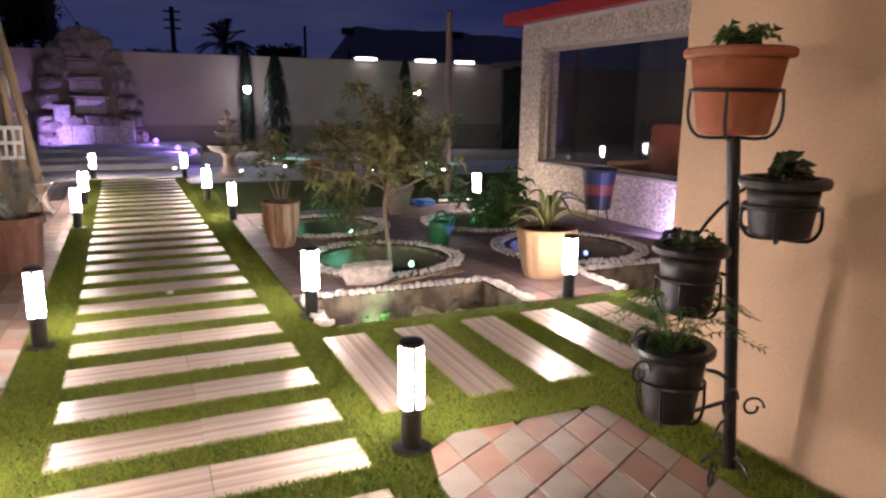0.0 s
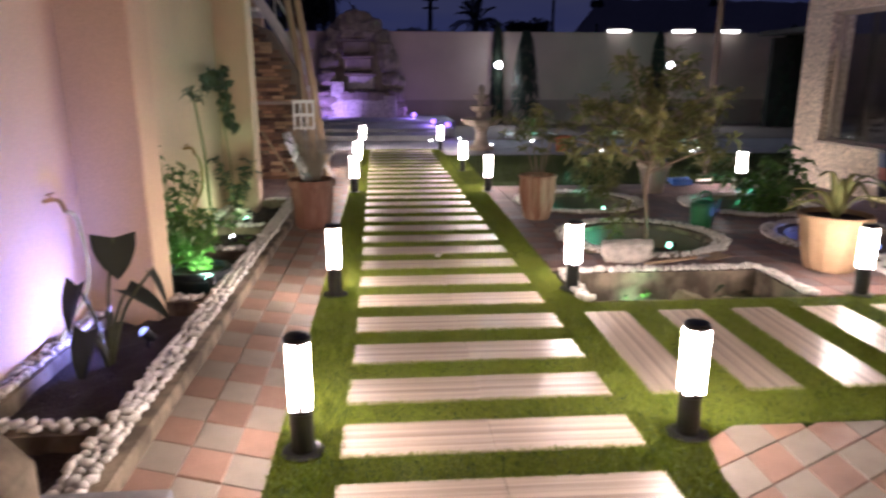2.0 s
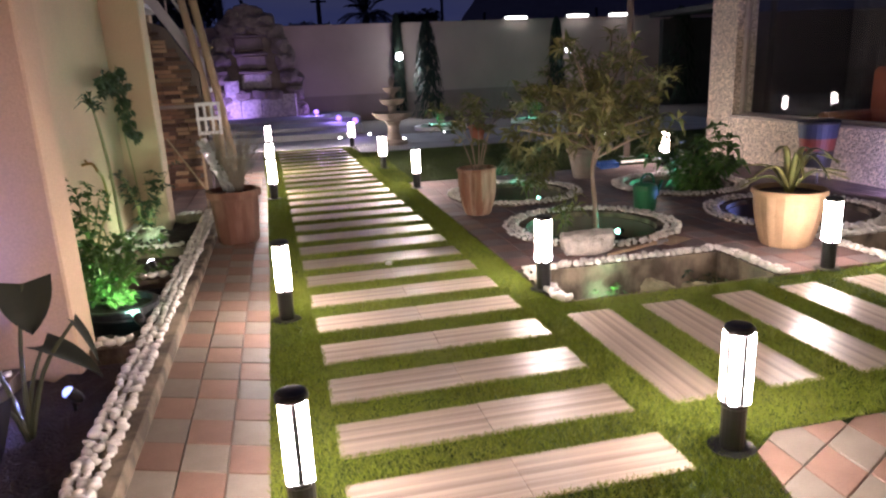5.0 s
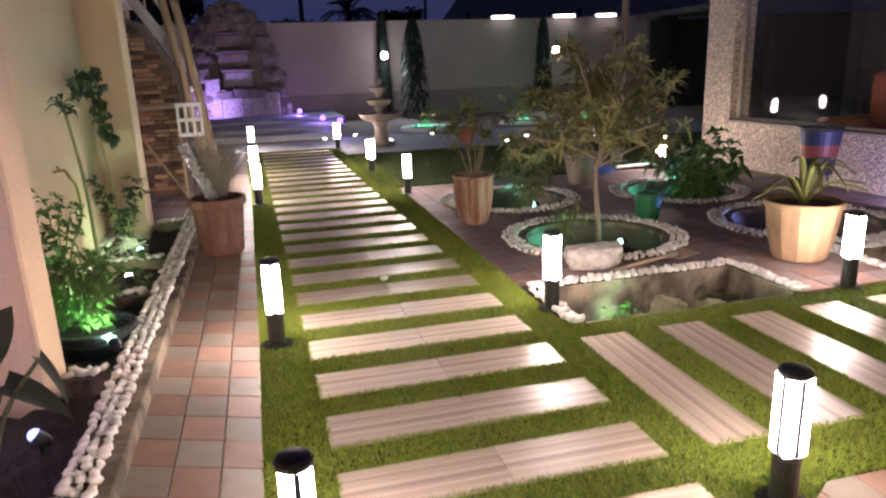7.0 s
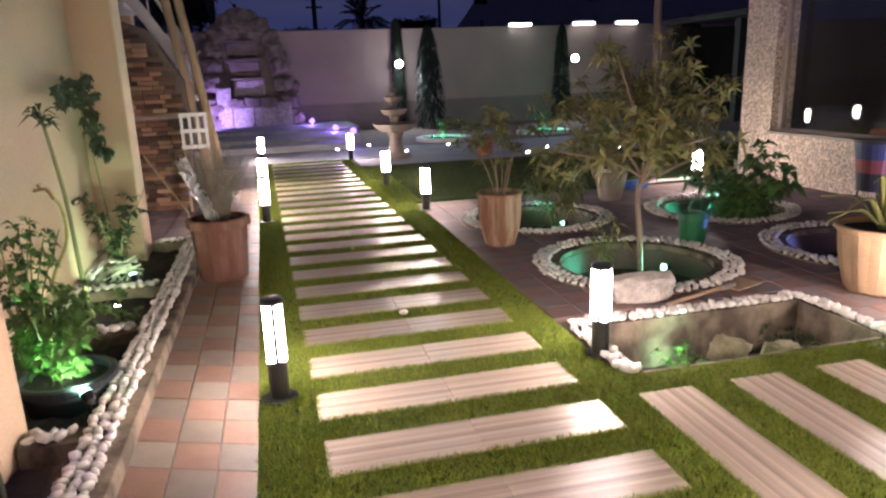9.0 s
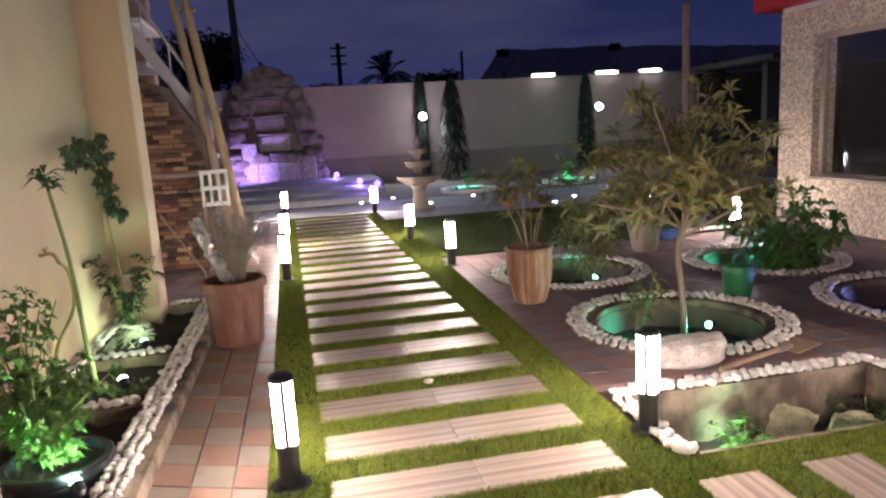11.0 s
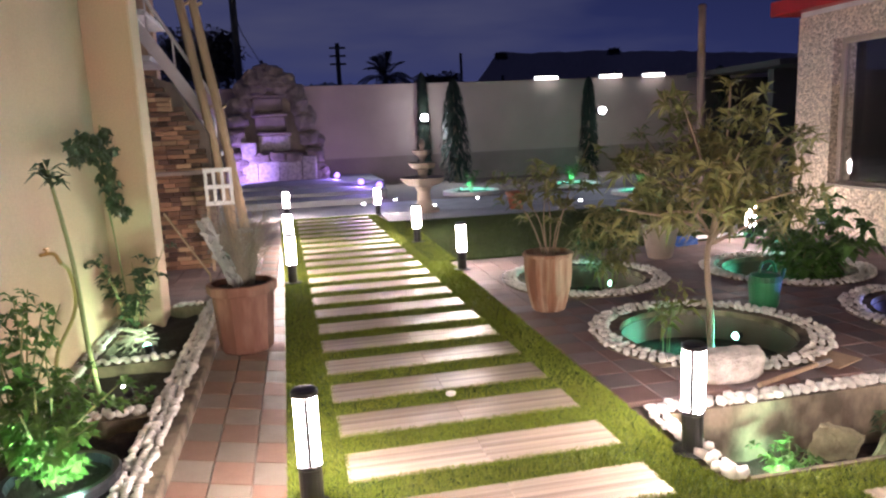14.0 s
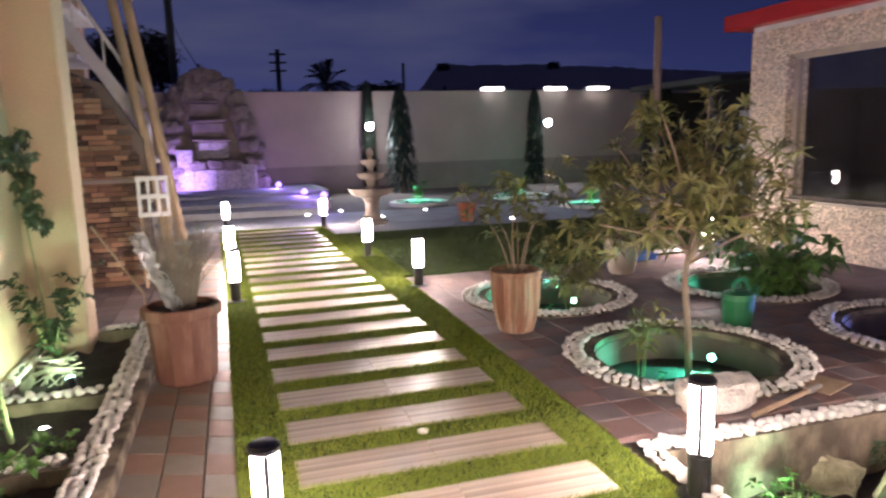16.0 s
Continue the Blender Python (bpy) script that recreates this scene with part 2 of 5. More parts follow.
def part(name, me, parent, label="", m=None):
    ob = new(name, me)
    ob.parent = parent
    if m is not None:
        ob.matrix_basis = m
    return tagged(ob, label) if label else ob


def join(*pieces):
    verts, faces = [], []
    for v, f in pieces:
        k = len(verts)
        verts += list(v)
        faces += [[i + k for i in q] for q in f]
    return verts, faces


def box(x0, x1, y0, y1, z0, z1, b=0.0):
    """A block; b is the chamfer of its edges."""
    bm = bmesh.new()
    bmesh.ops.create_cube(bm, size=1)
    for v in bm.verts:
        v.co = Vector((x0 + (v.co.x + 0.5) * (x1 - x0), y0 + (v.co.y + 0.5) * (y1 - y0), z0 + (v.co.z + 0.5) * (z1 - z0)))
    if b:
        bmesh.ops.bevel(bm, geom=bm.edges[:], offset=b, segments=1, affect="EDGES")
    bm.verts.index_update()
    out = [v.co.copy() for v in bm.verts], [[v.index for v in f.verts] for f in bm.faces]
    bm.free()
    return out


def lathe(profile, n=20, flute=0.0, flutes=12, cap=True):
    """A turned body from (radius, height) pairs; flute scallops it."""
    verts, faces = [], []
    for r, z in profile:
        for i in range(n):
            a = 2 * math.pi * i / n
            k = r * (1 - flute * (0.5 + 0.5 * math.cos(flutes * a)))
            verts.append((k * math.cos(a), k * math.sin(a), z))
    for j in range(len(profile) - 1):
        for i in range(n):
            a, b = j * n + i, j * n + (i + 1) % n
            faces.append([a, b, b + n, a + n])
    if cap:
        faces.append(list(range(n))[::-1])
        faces.append([(len(profile) - 1) * n + i for i in range(n)])
    return verts, faces


def tube(points, radius, n=6):
    """A round bar along points; radius may be a list."""
    pts = [Vector(p) for p in points]
    rad = radius if isinstance(radius, (list, tuple)) else [radius] * len(pts)
    verts, faces = [], []
    for i, p in enumerate(pts):
        d = (pts[min(i + 1, len(pts) - 1)] - pts[max(i - 1, 0)]).normalized()
        u = d.cross(Vector((0.31, 0.77, 0.55))).normalized()
        w = d.cross(u)
        for k in range(n):
            a = 2 * math.pi * k / n
            verts.append(p + (u * math.cos(a) + w * math.sin(a)) * rad[i])
    for i in range(len(pts) - 1):
        for k in range(n):
            a, b = i * n + k, i * n + (k + 1) % n
            faces.append([a, b, b + n, a + n])
    faces += [list(range(n))[::-1], [(len(pts) - 1) * n + k for k in range(n)]]
    return verts, faces


def curve_points(points, steps=6):
    """A smooth run through points."""
    pts = [Vector(p) for p in points]
    out = []
    for i in range(len(pts) - 1):
        a, b, c, d = pts[max(i - 1, 0)], pts[i], pts[i + 1], pts[min(i + 2, len(pts) - 1)]
        for s in range(steps):
            t = s / steps
            out.append(0.5 * (2 * b + (c - a) * t + (2 * a - 5 * b + 4 * c - d) * t * t + (3 * b - a - 3 * c + d) * t ** 3))
    return out + [pts[-1]]


def moved(piece, m):
    return [m @ Vector(v) for v in piece[0]], piece[1]


def slab(outer, holes, z, depth):
    """A flat sheet with holes and a thickness."""
    bm = bmesh.new()
    for loop in [outer, *holes]:
        vs = [bm.verts.new((x, y, z)) for x, y in loop]
        for i in range(len(vs)):
            bm.edges.new((vs[i], vs[(i + 1) % len(vs)]))
    bmesh.ops.triangle_fill(bm, use_beauty=True, use_dissolve=False, edges=bm.edges[:])
    bmesh.ops.recalc_face_normals(bm, faces=bm.faces[:])
    if bm.faces and bm.faces[:][0].normal.z < 0:
        bmesh.ops.reverse_faces(bm, faces=bm.faces[:])
    grown = bmesh.ops.extrude_face_region(bm, geom=bm.faces[:])
    for v in [g for g in grown["geom"] if isinstance(g, bmesh.types.BMVert)]:
        v.co.z -= depth
    bmesh.ops.recalc_face_normals(bm, faces=bm.faces[:])
    bm.verts.index_update()
    out = [v.co.copy() for v in bm.verts], [[v.index for v in f.verts] for f in bm.faces]
    bm.free()
    return out


def circle(x, y, r, n=48):
    return [(x + r * math.cos(2 * math.pi * i / n), y + r * math.sin(2 * math.pi * i / n)) for i in range(n)]


def rect(x0, x1, y0, y1):
    return [(x0, y0), (x1, y0), (x1, y1), (x0, y1)]


def leaf(base, way, up, length, width, droop=0.25):
    """One folded, pointed leaf: six points, four faces."""
    way, up = way.normalized(), up.normalized()
    side = way.cross(up)
    side = side.normalized() if side.length > 1e-4 else Vector((1, 0, 0))
    nrm = side.cross(way)
    mid = base + way * length * 0.45 + nrm * length * 0.04
    tip = base + way * length - Vector((0, 0, droop * length))
    l, r = mid + side * width / 2 + nrm * width * 0.18, mid - side * width / 2 + nrm * width * 0.18
    return [base, l, tip, r, mid], [[0, 4, 1], [4, 2, 1], [0, 3, 4], [4, 3, 2]]


def rand_dir(rng, lift=0.0):
    a, z = rng.uniform(0, 2 * math.pi), rng.uniform(-0.5, 0.9)
    return Vector((math.cos(a), math.sin(a), z + lift)).normalized()


def rosette(rng, at, axis, count, length, width, droop=0.3):
    pieces = []
    axis = axis.normalized()
    u = axis.cross(Vector((0.3, 0.9, 0.2))).normalized()
    w = axis.cross(u)
    for i in range(count):
        a = i * 2.4 + rng.uniform(-0.3, 0.3)
        k = rng.uniform(0.15, 0.9)
        way = (u * math.cos(a) + w * math.sin(a)) + axis * k
        pieces.append(leaf(at - axis * rng.uniform(0, length * 0.5), way, axis, length * rng.uniform(0.7, 1.15), width * rng.uniform(0.8, 1.2), droop * rng.uniform(0.3, 1.4)))
    return pieces


# ---- plan ----
PITCH, DEPTH, WIDE = 0.434, 0.262, 1.2
RINGS = [(2.42, 3.2, 0.64), (2.35, 5.0, 0.63), (4.17, 4.67, 0.62), (4.31, 3.0, 0.67)]
PITS = [(1.50, 2.92, 1.50, 2.12), (3.86, 5.45, 1.50, 2.12)]
WALL_X = -1.55


def drift(y):
    return -0.02 * max(0.0, y - 1.0)


# ---- setting ----
ground = new("ground", make_mesh("ground", *slab(rect(-400, 400, -60, 600), [], -0.62, 0.05), GROUND))
tagged(ground, "bare dark earth reaching to the horizon", "ground", kind="structure")
holes = [circle(x, y, r - 0.1) for x, y, r in RINGS] + [rect(*p) for p in PITS] + [rect(-1.54, -0.88, -0.66, 5.04)]
base = new("floor", make_mesh("floor", *slab(rect(-6, 16, -7, 18.55), holes, -0.03, 0.56), MORTAR))
tagged(base, "sandy bedding of the garden paving", "floor", kind="structure")

turf_outline = [(-0.24, -3.2), (1.40, -3.2), (1.38, -0.5), (1.45, -0.23), (1.60, -0.13), (2.37, -0.13), (2.40, -0.3), (2.40, -3.2), (2.70, -3.2), (2.70, -0.10), (5.78, -0.10),
                (5.78, 1.47), (1.45, 1.47), (1.39, 1.6), (1.40, 6.45), (9.5, 6.45), (9.5, 9.9), (1.22, 9.9), (1.16, 11.1), (-0.46, 11.1), (-0.32, 6), (-0.26, 2)]
turf = new("lawn", make_mesh("lawn", *slab(turf_outline, [], -0.008, 0.02), TURF))
tagged(turf, "dark backing of the artificial turf", "lawn", kind="structure")
grey_path = new("pavement", make_mesh("pavement", *slab(rect(-1.6, 9.5, 11.12, 13.0), [], -0.004, 0.024), GREYPATH))
tagged(grey_path, "pale grey paved walk crossing the far garden", "pavement", kind="structure")
grey_walk = new("pavement", make_mesh("pavement", *slab(rect(1.25, 9.5, 9.93, 11.1), [], -0.006, 0.022), GREYPATH))
tagged(grey_walk, "pale grey paved strip beside the lawn", "pavement", kind="structure")


def inside(x, y, loop):
    hit = False
    for i in range(len(loop)):
        (x0, y0), (x1, y1) = loop[i - 1], loop[i]
        if (y0 > y) != (y1 > y) and x < (x1 - x0) * (y - y0) / (y1 - y0) + x0:
            hit = not hit
    return hit


def on_plank(x, y):
    k = math.ceil((y - 0.006) / PITCH)
    far = k * PITCH
    if -3.0 < y < 10.9 and far - DEPTH + 0.012 < y < far - 0.012 and drift(y) + 0.012 < x < WIDE + drift(y) - 0.012:
        return True
    j = math.floor((x - 1.378) / 0.461)
    return x > 1.378 and 0.19 < y < 1.29 and x - 1.378 - j * 0.461 < 0.268


def blades(name, area, count, height, label, mat=GRASS):
    rng = np.random.default_rng(5)
    xs, ys = rng.uniform(area[0], area[1], count), rng.uniform(area[2], area[3], count)
    keep = np.array([inside(x, y, turf_outline) and not on_plank(x, y) for x, y in zip(xs.tolist(), ys.tolist())])
    xs, ys = xs[keep], ys[keep]
    n = len(xs)
    a, b = rng.uniform(0, 6.283, n), rng.uniform(0, 6.283, n)
    h, w = height * rng.uniform(0.6, 1.25, n), rng.uniform(0.0016, 0.0032, n) * (1 + height * 10)
    lean = rng.uniform(0.2, 1.2, n) * h
    low = np.full(n, -0.01)
    verts = np.stack([np.stack([xs - w * np.cos(a), ys - w * np.sin(a), low], 1), np.stack([xs + w * np.cos(a), ys + w * np.sin(a), low], 1),
                      np.stack([xs + lean * np.cos(b), ys + lean * np.sin(b), h - 0.006], 1)], 1).reshape(-1, 3)
    me = bpy.data.meshes.new(name)
    me.from_pydata(verts.tolist(), [], np.arange(3 * n).reshape(-1, 3).tolist())
    me.materials.append(mat)
    return tagged(new(name, me), label, "grass", kind="stuff")


blades("grass", (-0.5, 2.75, -1.6, 2.6), 420000, 0.017, "short bright green artificial turf between the planks")
blades("grass", (-0.5, 1.5, 2.6, 11.1), 260000, 0.018, "short green artificial turf beside the path")
blades("grass", (2.7, 5.8, -0.2, 1.6), 60000, 0.02, "green artificial turf beside the window wall")
blades("grass", (1.2, 9.5, 6.4, 9.95), 150000, 0.025, "lawn of artificial turf, its dimness painted as a darker green", LAWNSHADE)


# walls
def wall_object(name, pieces, mat, label):
    return tagged(new(name, make_mesh(name, *join(*pieces), mat)), label, "wall", kind="structure")


wall_object("wall_west", [box(-1.98, WALL_X, -7, 5.12, -0.5, 4.6), box(WALL_X - 0.01, -1.17, 1.36, 1.66, -0.5, 4.6, 0.012), box(WALL_X - 0.01, -1.22, 4.80, 5.12, -0.5, 4.6, 0.012)], PLASTER, "beige plastered house wall with two pilasters")
wall_object("wall_east", [box(2.72, 3.1, -7, -0.15, -0.5, 4.6, 0.012)], PLASTER, "smooth beige plastered wall behind the pot stand")
wall_object("wall_south", [box(-1.97, 3.09, -7.3, -7.0, -0.5, 4.6)], PLASTER, "beige plastered wall behind the walk")
wall_object("wall_north", [box(-9, 17, 18.6, 18.85, -0.5, 2.66), box(-9, 17, 18.56, 18.89, 2.66, 2.70)], FARWALL, "long plain plastered boundary wall at dusk")
wall_object("baseboard", [box(-9, 17, 18.57, 18.6, -0.5, 0.72)], PLINTH, "darker plinth band of the boundary wall")
wall_object("wall_northwest", [box(-9.2, -9.0, 5, 18.9, -0.5, 2.7)], FARWALL, "plain side wall of the garden")
wall_object("wall_northeast", [box(17.0, 17.2, -7, 18.9, -0.5, 2.7)], FARWALL, "plain side wall of the garden")


# the room with the window, on the far side of the court
win_y0, win_y1, win_z0, win_z1 = 2.6, 6.08, 0.57, 2.2
WX = 5.82
wall_object("wall_window", [box(WX, WX + 0.3, win_y1, 6.64, -0.5, 2.5), box(WX, WX + 0.3, -0.1, win_y0, -0.5, 2.5), box(WX, WX + 0.3, win_y0, win_y1, -0.5, win_z0), box(WX, WX + 0.3, win_y0, win_y1, win_z1, 2.5),
                            box(WX + 0.3, 11, 6.34, 6.64, -0.5, 2.5), box(WX + 0.3, 11, -0.1, 0.15, -0.5, 2.5)], DASH, "rough pebble-dash wall round the large window")
wall_object("wall_room", [box(10.6, 10.9, 0.15, 6.34, -0.5, 2.5), box(WX + 0.31, 10.6, 0.16, 6.33, -0.02, 0.0), box(WX + 0.31, 10.6, 6.29, 6.33, 0.0, 2.5)], ROOMSHADE, "inner wall of the dark room, its unlit shade painted in near-black")
tagged(new("ceiling", make_mesh("ceiling", *box(WX + 0.01, 10.9, -0.09, 6.63, 2.502, 2.56), WHITE)), "plain flat ceiling of the dark room", "ceiling", kind="structure")
roof = thing("roof_fascia", (WX, 6.55, 2.5), "glossy red roof edge overhanging the window wall", "roof", kind="structure")
part("fascia", make_mesh("fascia", *join(box(-0.16, 5.2, -6.9, 0.42, 0.062, 0.24, 0.015)), RED), roof)

window = thing("window_1", (WX, win_y0, win_z0), "large dark window with a beige aluminium frame", "window", kind="structure")
wl_, wh_ = win_y1 - win_y0, win_z1 - win_z0
for nm, bx in (("frame", (0.10, 0.17, 0, wl_, 0, 0.06)), ("frame", (0.10, 0.17, 0, wl_, wh_ - 0.06, wh_)), ("frame", (0.10, 0.17, 0, 0.06, 0.06, wh_ - 0.06)), ("frame", (0.10, 0.17, wl_ - 0.06, wl_, 0.06, wh_ - 0.06)),
               ("sill", (-0.03, 0.10, -0.02, wl_ + 0.02, -0.004, 0.03))):
    part(nm, make_mesh(nm, *box(*bx, 0.004), FRAME), window)
pane = part("pane", make_mesh("pane", *box(0.131, 0.139, 0.06, wl_ - 0.06, 0.06, wh_ - 0.06), GLASS), window)
pane.visible_shadow = False
curtain = thing("curtain", (7.45, 3.2, 0.02), "pleated curtain in the dark room, its unlit shade painted in near-black", "curtain")
cv, cf = [], []
for k in range(61):
    cv += [(0.05 * math.sin(k * 0.9), k * 0.045, 0.0), (0.05 * math.sin(k * 0.9), k * 0.045, 2.42)]
    if k:
        cf.append([2 * k - 2, 2 * k, 2 * k + 1, 2 * k - 1])
part("cloth", make_mesh("cloth", cv, cf, ROOMSHADE, True), curtain)
part("rail", make_mesh("rail", *tube([(0, -0.1, 2.43), (0, 2.85, 2.43)], 0.015, 8), METAL), curtain)
for yy in (-0.05, 2.8):
    part("hanger", make_mesh("hanger", *tube([(0, yy, 2.43), (0, yy, 2.485)], 0.008, 6), METAL), curtain)
sofa = thing("sofa", (6.72, 3.95, 0.0), "russet sofa standing in the dark room", "sofa")
part("seat", make_mesh("seat", *box(-0.4, 0.4, -1.1, 1.1, 0.1, 0.45, 0.04), SOFA), sofa)
part("backrest", make_mesh("backrest", *box(0.25, 0.45, -1.1, 1.1, 0.45, 1.16, 0.05), SOFA), sofa)
for s in (-1.2, 1.02):
    part("armrest", make_mesh("armrest", *box(-0.4, 0.45, s, s + 0.18, 0.0, 0.65, 0.04), SOFA), sofa)


# ---- lamps of the garden ----
def bollard(place):
    b = thing("bollard_light", place, "short black bollard lamp with bright white diffuser strips", "garden light", "bollard lights along the path")
    part("base_plate", make_mesh("base_plate", *lathe([(0.085, 0), (0.085, 0.008), (0.06, 0.014)], 16), BLACK), b)
    ps = part("post", make_mesh("post", *lathe([(0.044, 0.01), (0.044, 0.17), (0.048, 0.175), (0.048, 0.19)], 16), BLACK), b)
    part("core", make_mesh("core", *lathe([(0.028, 0.19), (0.028, 0.455)], 12), BLACK), b)
    strip = [(0.026, -0.0135), (0.042, -0.0135), (0.049, -0.0105), (0.053, -0.005), (0.054, 0.0), (0.053, 0.005), (0.049, 0.0105), (0.042, 0.0135), (0.026, 0.0135)]
    k = len(strip)
    sv = [(x, y, z) for z in (0.192, 0.453) for x, y in strip]
    sf = [[i, (i + 1) % k, (i + 1) % k + k, i + k] for i in range(k)] + [list(range(k))[::-1], [k + i for i in range(k)]]
    for i in range(4):
        part("diffuser", make_mesh("diffuser", *moved((sv, sf), Matrix.Rotation(i * math.pi / 2, 4, "Z")), GLOW), b, "bright white diffuser strip")
        part("bar", make_mesh("bar", *moved(box(0.024, 0.040, -0.008, 0.008, 0.19, 0.455), Matrix.Rotation(math.pi / 4 + i * math.pi / 2, 4, "Z")), BLACK), b)
    part("cap", make_mesh("cap", *lathe([(0.048, 0.453), (0.052, 0.458), (0.052, 0.472), (0.044, 0.480), (0.015, 0.484)], 16), BLACK), b)
    return b


first = bollard((-0.14, -0.20, -0.005))
first.matrix_world = pose(-0.14, -0.20, -0.005, 0, 0, 50)
for x, y, a in ((1.39, -0.18, 45), (-0.165, 1.76, 48), (1.425, 1.76, 2), (-0.24, 5.92, 40), (1.43, 5.88, 40), (-0.28, 7.85, 15), (1.31, 7.78, 5), (-0.34, 11.35, 30), (1.2, 11.05, 60), (3.30, 1.50, 25), (4.77, 5.98, 50)):
    copy_thing(first, pose(x, y, -0.005, 0, 0, a))


def spot(place, aim, glow, label, k=1.0):
    s = thing("garden_spotlight", place, label, "garden light", "small garden spotlights")
    part("stake", make_mesh("stake", *tube([(0, 0, -0.05), (0, 0, 0.06)], 0.008), BLACK), s)
    d = Vector((aim[0] - place[0], aim[1] - place[1], aim[2] - place[2] - 0.08)).normalized()
    head = d.to_track_quat("Z", "Y").to_matrix().to_4x4()
    head.translation = Vector((0, 0, 0.08))
    head = head @ Matrix.Diagonal((k, k, k, 1))
    housing = part("housing", make_mesh("housing", *moved(lathe([(0.012, -0.05), (0.026, -0.03), (0.028, 0.02)], 12), head), BLACK), s)
    part("lens", make_mesh("lens", *moved(lathe([(0.027, 0.015), (0.027, 0.022), (0.022, 0.034), (0.012, 0.042)], 12), head), glow), housing, "glowing lens")
    e = Vector(place) + Vector((0, 0, 0.08)) + d * 0.055 * k
    return e


def wall_lamp(place, label):
    w = thing("flood_lamp", place, label, "flood light", "flood lamps on the boundary wall")
    part("bracket", make_mesh("bracket", *box(-0.03, 0.03, 0.05, 0.6, -0.03, 0.03, 0.005), BLACK), w)
    hs = part("housing", make_mesh("housing", *box(-0.12, 0.12, -0.02, 0.05, -0.08, 0.08, 0.01), BLACK), w)
    part("lens", make_mesh("lens", *moved(lathe([(0.10, 0.0), (0.095, 0.03), (0.055, 0.05)], 20), pose(0, -0.021, 0, 90, 0, 0)), GLOWCOOL), hs, "bright cool white lens")


# ---- path planks ----
tile_mesh = make_mesh("tile", *box(-0.2992, 0.2992, -DEPTH / 2, DEPTH / 2, -0.02, 0.0, 0.003), TILE)
path = thing("stepping_path", (0, 0, 0), "path of pale wood-look tiles laid across turf", "path", kind="structure")
for k in range(-6, 26):
    y = k * PITCH - DEPTH / 2
    for s in (0.3, 0.9):
        part("tile", tile_mesh, path, m=pose(s + drift(y), y, R.uniform(-0.0015, 0.001), R.uniform(-0.15, 0.15), 0, R.uniform(-0.25, 0.25) + (180 if R.random() < 0.5 else 0)))
cross = thing("stepping_path", (0, 0, 0), "short side path of pale wood-look tiles", "path", kind="structure")
short_mesh = make_mesh("tile", *box(-0.562, 0.562, -0.137, 0.137, -0.02, 0.0, 0.003), TILE)
for j in range(9):
    part("tile", short_mesh, cross, m=pose(1.378 + 0.137 + 0.461 * j, 0.737, R.uniform(-0.0015, 0.001), 0, 0, 90 + R.uniform(-0.4, 0.4)))

# ---- pebbles, planters and beds ----
def pebble_mesh(seed):
    rng = random.Random(seed)
    bm = bmesh.new()
    bmesh.ops.create_icosphere(bm, subdivisions=1, radius=1.0)
    for v in bm.verts:
        v.co *= rng.uniform(0.86, 1.12)
        v.co = Vector((v.co.x * 1.0, v.co.y * 0.72, v.co.z * 0.58))
    bm.verts.index_update()
    me = make_mesh("pebble", [v.co.copy() for v in bm.verts], [[v.index for v in f.verts] for f in bm.faces], PEBBLE, True)
    bm.free()
    return me


PEBBLES = [pebble_mesh(i) for i in range(6)]


def pebbles(parent, spots, size):
    """Loose pebbles at (x, y, z) places in the parent's own space."""
    for x, y, z in spots:
        s = size * R.uniform(0.75, 1.25)
        m = pose(x + R.uniform(-0.008, 0.008), y + R.uniform(-0.008, 0.008), z + s * 0.45, R.uniform(-25, 25), R.uniform(-25, 25), R.uniform(0, 360))
        part("pebble", R.choice(PEBBLES), parent, m=m @ Matrix.Diagonal((s, s, s, 1)))


def along(a, b, step, z=0.0, rows=1, gap=0.05):
    a, b = Vector((*a, z)), Vector((*b, z))
    n = max(1, int((b - a).length / step))
    d = (b - a).normalized()
    side = Vector((-d.y, d.x, 0))
    return [tuple(a.lerp(b, (i + (0.5 if r % 2 else 0.1)) / n) + side * (r - (rows - 1) / 2) * gap) for r in range(rows) for i in range(n)]


for i, (cx, cy, r) in enumerate(RINGS):
    ring = thing("round_planter", (cx, cy, 0), "sunken round concrete planter edged with white pebbles", "planter", "round planters in the court")
    prof = [(r - 0.09, -0.30), (r - 0.09, 0.012), (r + 0.10, 0.012), (r + 0.10, -0.028)]
    part("kerb", make_mesh("kerb", *lathe(prof, 40, cap=False), CONCRETE), ring)
    soil_v = [((r - 0.088) * q * math.cos(a * math.pi / 16), (r - 0.088) * q * math.sin(a * math.pi / 16), -0.20 + noise.noise(Vector((q * 3 + i, a, 0))) * 0.03) for q in (0.25, 0.5, 0.75, 1.0) for a in range(32)]
    soil_f = [[q * 32 + a, q * 32 + (a + 1) % 32, q * 32 + 32 + (a + 1) % 32, q * 32 + 32 + a] for q in range(3) for a in range(32)] + [list(range(32))]
    part("soil", make_mesh("soil", soil_v, soil_f, SOIL, True), ring)
    n = 74
    pebbles(ring, [((r + 0.04 + 0.048 * (q - 1)) * math.cos(2 * math.pi * (k + 0.5 * q) / n), (r + 0.04 + 0.048 * (q - 1)) * math.sin(2 * math.pi * (k + 0.5 * q) / n), 0.012) for q in range(3) for k in range(n)], 0.029)

